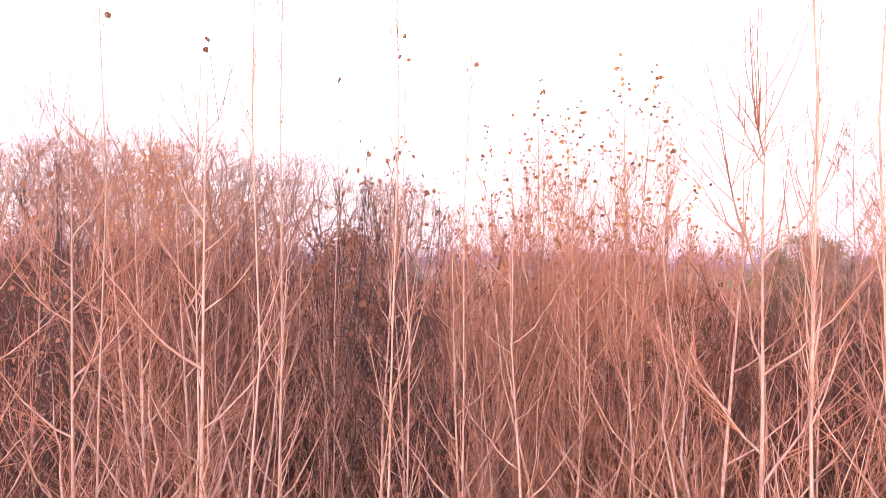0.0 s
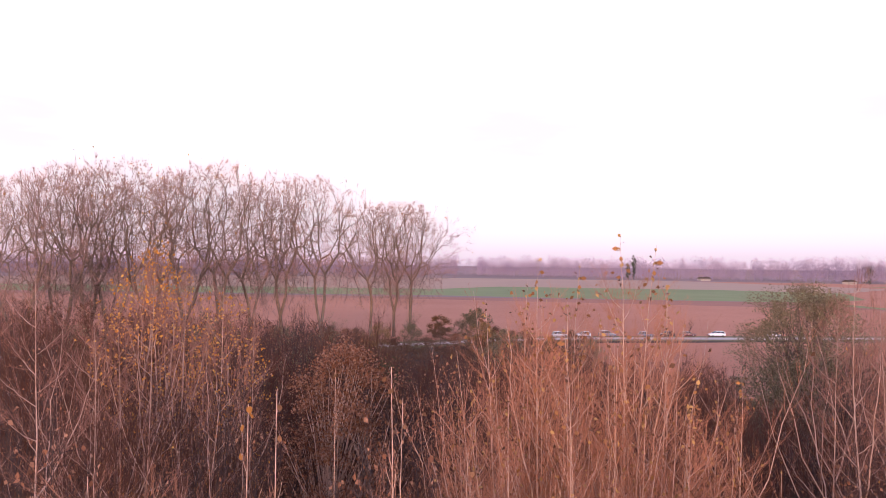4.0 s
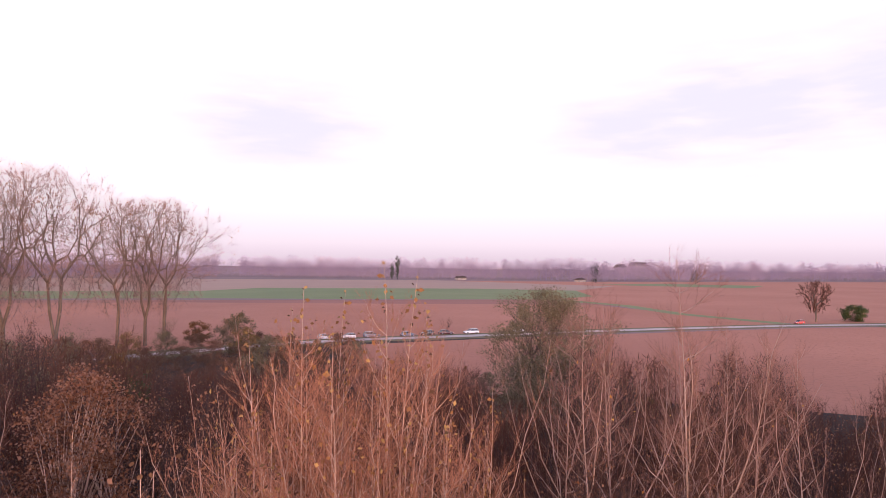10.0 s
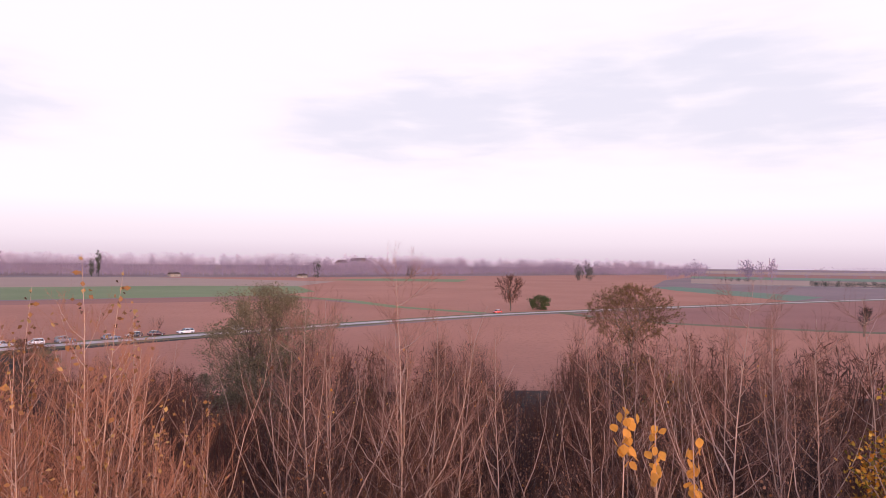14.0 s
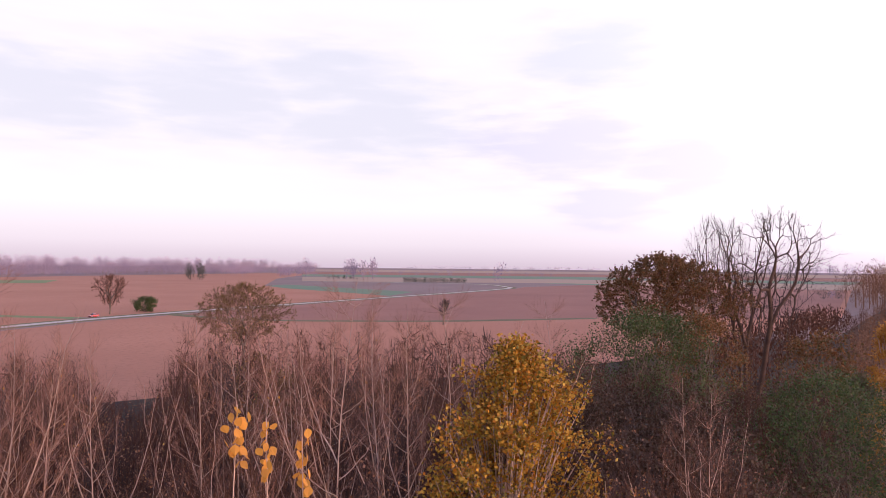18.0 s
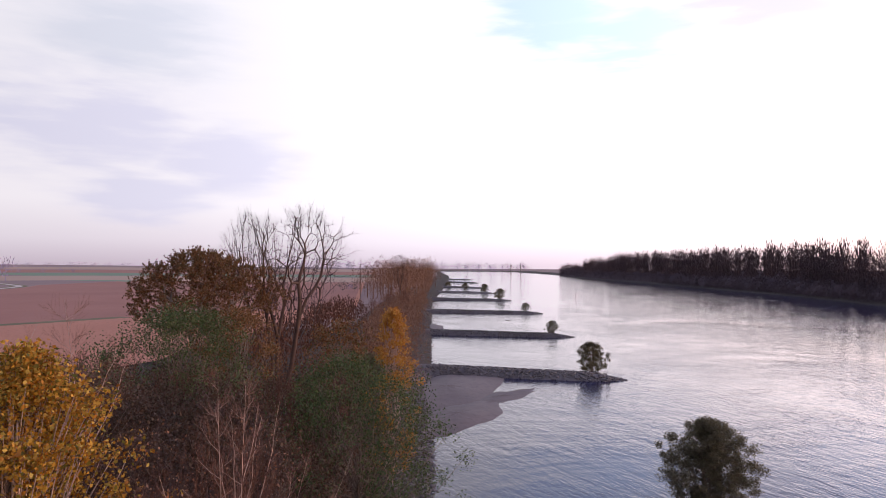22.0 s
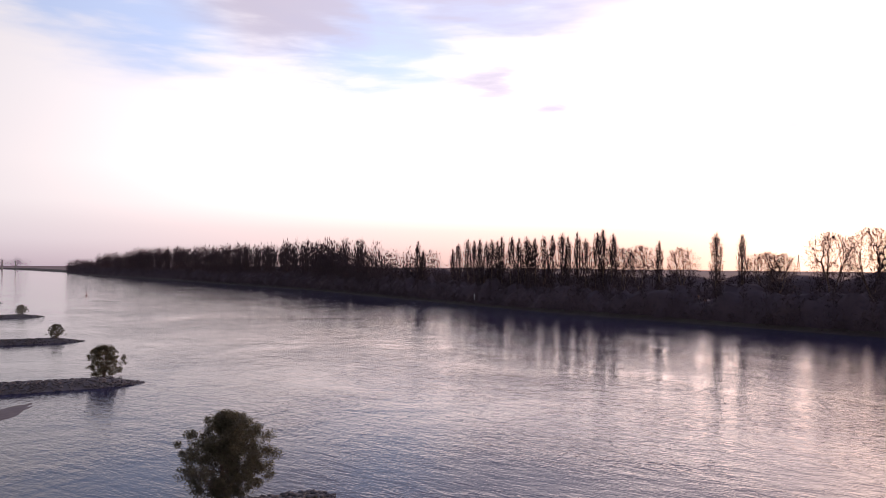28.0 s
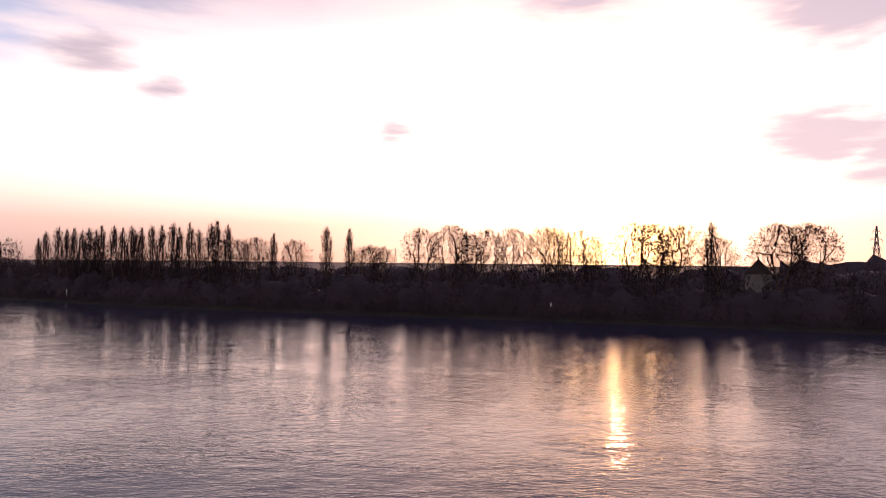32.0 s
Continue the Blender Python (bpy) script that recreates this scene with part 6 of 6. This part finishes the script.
bmesh.ops.create_cone(bm, cap_ends=True, segments=10, radius1=0.55, radius2=0.12, depth=2.6, matrix=Matrix.Translation((0, 0, 1.9)))
part("mast", bm, M_MARK_RED, e)
bm = bmesh.new()
bmesh.ops.create_cone(bm, cap_ends=True, segments=10, radius1=0.35, radius2=0.35, depth=0.6, matrix=Matrix.Translation((0, 0, 3.4)))
part("topmark", bm, M_MARK_RED, e)
e.matrix_basis = Matrix.Translation((502, -310, WATER_Z)) @ Matrix.Scale(0.7, 4)

# a small pale boat, added where sun glare shows under the opposite bank
e = new("boat")
tagged(e, "small pale boat added in place of sun glare at the opposite bank", "boat")
part("hull", loft([[(a, -w, 0.55 + s), (a, -w * 0.8, -0.1), (a, 0, -0.3), (a, w * 0.8, -0.1), (a, w, 0.55 + s), (a, 0, 0.5 + s)] for a, w, s in ((-3.0, 0.9, 0.0), (-1.5, 1.1, 0.0), (1.0, 1.1, 0.1), (2.5, 0.6, 0.3), (3.2, 0.08, 0.45))]), M_WHITE, e)
part("cabin", box(bmesh.new(), -0.8, 1.1, -0.75, 0.75, 0.5, 1.5, 0.15), M_WHITE, e)
part("windscreen", box(bmesh.new(), 0.9, 1.2, -0.62, 0.62, 0.85, 1.35, 0.08), M_GLASS, e)
e.matrix_basis = pose(*polar(166.6, 303), WATER_Z, 0, 0, -10)

# houses and pylons beyond the opposite bank
M_PLASTER = surface("pale_render", (0.28, 0.25, 0.23), (0.34, 0.31, 0.28), 0.4, 0.9, 0.2, 0.02, 10)
M_TILE = surface("dark_roof_tiles", (0.06, 0.045, 0.04), (0.09, 0.065, 0.055), 0.6, 0.85, 0.4, 0.03, 10)
M_STEEL = plain("grey_lattice_steel", (0.22, 0.22, 0.23), 0.6, 0.4)


def house(x, y, turn, w, d, eave, ridge, label, hip=0.0):
    e = new("house")
    tagged(e, label, "house")
    part("wall", box(bmesh.new(), -w / 2, w / 2, -d / 2, d / 2, -0.5, eave), M_PLASTER, e)
    bm = bmesh.new()
    o = 0.5
    b = [bm.verts.new(p) for p in ((-w / 2 - o, -d / 2 - o, eave), (w / 2 + o, -d / 2 - o, eave), (w / 2 + o, d / 2 + o, eave), (-w / 2 - o, d / 2 + o, eave), (-w / 2 - o + hip, 0, ridge), (w / 2 + o - hip, 0, ridge))]
    for f in ((0, 1, 5, 4), (2, 3, 4, 5), (1, 2, 5), (3, 0, 4), (3, 2, 1, 0)):
        bm.faces.new([b[i] for i in f])
    r = part("roof", bm, M_TILE, e)
    part("chimney", box(bmesh.new(), w * 0.2, w * 0.2 + 0.8, -0.4, 0.4, eave, ridge + 0.9), M_TILE, r)
    for s in (-1, 1):
        for i in range(int(w // 3)):
            for z in (1.0, 3.6):
                if z + 1.4 < eave:
                    cx = -w / 2 + 1.8 + i * 3.0
                    win = part("window", box(bmesh.new(), cx - 0.5, cx + 0.5, s * d / 2 - 0.03, s * d / 2 + 0.03, z, z + 1.3), M_WHITE, e)
                    part("pane", box(bmesh.new(), cx - 0.42, cx + 0.42, s * d / 2 - 0.045, s * d / 2 + 0.045, z + 0.08, z + 1.22), M_GLASS, win)
    e.matrix_basis = pose(x, y, float(ground_z(x, y)), 0, 0, turn)


house(*polar(155.0, 345), 65, 17, 11, 17, 24, "large house with dark tiled roof among bare trees", 4)
house(*polar(156.3, 325), 60, 12, 9, 8, 12, "pale rendered house behind the bank trees")
house(*polar(-35.2, 1300), 20, 40, 16, 24, 30, "long white building far behind the wood")
house(*polar(-30.6, 945), 30, 16, 8, 3, 5.5, "small pale shed at the edge of a far wood")
house(*polar(-20.8, 985), 10, 14, 8, 3, 5.5, "small pale shed at the edge of a far wood")
house(*polar(-33.8, 1300), 20, 24, 14, 20, 26, "white building far behind the wood")


def pylon(x, y, turn, h):
    """A lattice mast with three pairs of arms."""
    e = new("power_pylon")
    tagged(e, "tall steel lattice power pylon on the horizon", "pylon")
    lv = np.linspace(0, 1, 9)
    half = lambda q: h * (0.085 * (1 - q) ** 1.3 + 0.008)
    bars = []
    for sx in (-1, 1):
        for sy in (-1, 1):
            bars += [((sx * half(a), sy * half(a), a * h), (sx * half(b), sy * half(b), b * h)) for a, b in zip(lv, lv[1:])]
    for a, b in zip(lv, lv[1:]):
        for s in (-1, 1):
            bars += [((-half(a), s * half(a), a * h), (half(b), s * half(b), b * h)), ((half(a), s * half(a), a * h), (-half(b), s * half(b), b * h))]
            bars += [((s * half(a), -half(a), a * h), (s * half(b), half(b), b * h)), ((s * half(a), half(a), a * h), (s * half(b), -half(b), b * h))]
    B = np.array(bars)
    mesh_object("mast", *tubes(B, np.full((len(B), 2), h * 0.004), 4), M_STEEL, e)
    for q, arm in ((0.62, 0.22), (0.76, 0.28), (0.90, 0.18)):
        for s in (-1, 1):
            A = np.array([((s * half(q), 0, q * h), (s * arm * h, 0, q * h)), ((s * half(q), 0, (q + 0.05) * h), (s * arm * h, 0, q * h)), ((s * arm * h, 0, q * h), (s * arm * h, 0, (q - 0.045) * h))])
            mesh_object("arm", *tubes(A, np.full((3, 2), h * 0.004), 4), M_STEEL, e)
    e.matrix_basis = pose(x, y, float(ground_z(x, y)) - 0.5, 0, 0, turn)


pylon(*polar(147.4, 900), 40, 64)
pylon(*polar(-176.4, 2300), 20, 60)
for az, d, h in ((-116.4, 2900, 34), (-117.2, 2900, 28)):
    e = new("chimney_stack")
    tagged(e, "slim industrial chimney far downstream", "chimney")
    bm = bmesh.new()
    bmesh.ops.create_cone(bm, cap_ends=True, segments=12, radius1=3.0, radius2=2.0, depth=h, matrix=Matrix.Translation((0, 0, h / 2)))
    part("shaft", bm, M_PLASTER, e)
    e.matrix_basis = pose(*polar(az, d), float(ground_z(*polar(az, d))) - 1)


# ---- twig tips with the last big leaves, close to the drone ----
def leafy_tip(az, d, tip, seed, leaves, leaf, mat, label, bare=0.9):
    """A sapling whose topmost shoots keep a few leaves."""
    rng = np.random.default_rng(seed)
    x, y = polar(az, d)
    z0 = float(ground_z(x, y))
    h = tip - z0
    e = new("poplar_sapling")
    tagged(e, label, "sapling", "saplings close to the drone")
    P0, R0 = stems(rng, 1, h, 0.3, 0.1, 0.034, 10, 0.002, 0)
    P1, R1 = grow(rng, P0, R0, 26, 0.4, 0.97, lambda t: h * 0.11 * (1.08 - t), 34, 0.4, 4, 0.010, 0.03, 0.3)
    P2, R2 = grow(rng, P1, R1, 5, 0.15, 1, lambda t: 0.5 + 0 * t, 40, 0.3, 2, 0.006, 0, 0.2)
    mesh_object("trunk", *joined([tubes(P0, R0, 6), tubes(P1, R1, 4)]), M_BARK_NEAR, e, True)
    mesh_object("crown", *spikes(P2, R2), M_TWIG_NEAR, e)
    top = P0[0, -1]
    for i in range(leaves):
        q = rng.uniform(0, 1)
        c = top + np.array([rng.normal() * 0.045, rng.normal() * 0.045, -q * 0.55])
        bm = bmesh.new()
        n = 7
        rim = [(0.5 * math.sin(math.pi * k / n) ** 0.8 * (1 - 0.35 * k / n), k / n) for k in range(n + 1)]
        lft = [bm.verts.new((-w * leaf, v * leaf, 0.10 * leaf * abs(w))) for w, v in rim[1:-1]]
        rgt = [bm.verts.new((w * leaf, v * leaf, 0.10 * leaf * abs(w))) for w, v in rim[1:-1]]
        mid = [bm.verts.new((0, v * leaf, -0.05 * leaf * math.sin(math.pi * v))) for w, v in rim]
        for side in (lft, rgt):
            bm.faces.new((mid[0], mid[1], side[0]))
            for k in range(len(side) - 1):
                bm.faces.new((mid[k + 1], mid[k + 2], side[k + 1], side[k]))
            bm.faces.new((mid[-2], mid[-1], side[-1]))
        o = part("leaf", bm, mat, e)
        o.matrix_basis = pose(*c, rng.uniform(-130, -50), rng.uniform(-40, 40), rng.uniform(0, 360))
    e.matrix_basis = pose(x, y, z0, 0, 0, rng.uniform(0, 360))


L_TIP = leafage("golden_tip_leaves", [(0.75, 0.42, 0.06), (0.70, 0.34, 0.06), (0.62, 0.28, 0.07)], 0.45)
for i, (az, d, tip, n, mat) in enumerate([(-56.7, 6.5, 19.75, 26, L_TIP), (-60.6, 6.6, 19.55, 18, L_TIP), (-62.8, 6.4, 19.55, 20, L_TIP), (-29.8, 5.3, 18.55, 7, L_RUST), (-32.2, 5.8, 18.5, 5, L_ORANGE), (16.4, 7.0, 18.8, 4, L_ORANGE), (13.6, 7.2, 18.9, 2, L_RUST), (2.6, 9.5, 18.35, 3, L_RUST),
                                           (4.3, 8.0, 19.0, 2, L_RUST), (-27.4, 7.2, 18.0, 3, L_ORANGE), (20.5, 7.5, 17.6, 2, L_RUST), (-1.0, 8.5, 17.9, 2, L_RUST), (26.0, 7.6, 18.1, 2, L_RUST), (8.5, 12, 18.4, 2, L_RUST)]):
    leafy_tip(az, d, tip, 400 + i, n, 0.095 if mat is L_TIP else 0.075, mat, "young poplar tip with a few golden leaves" if mat is L_TIP else "bare sapling tip with its last withered leaves")
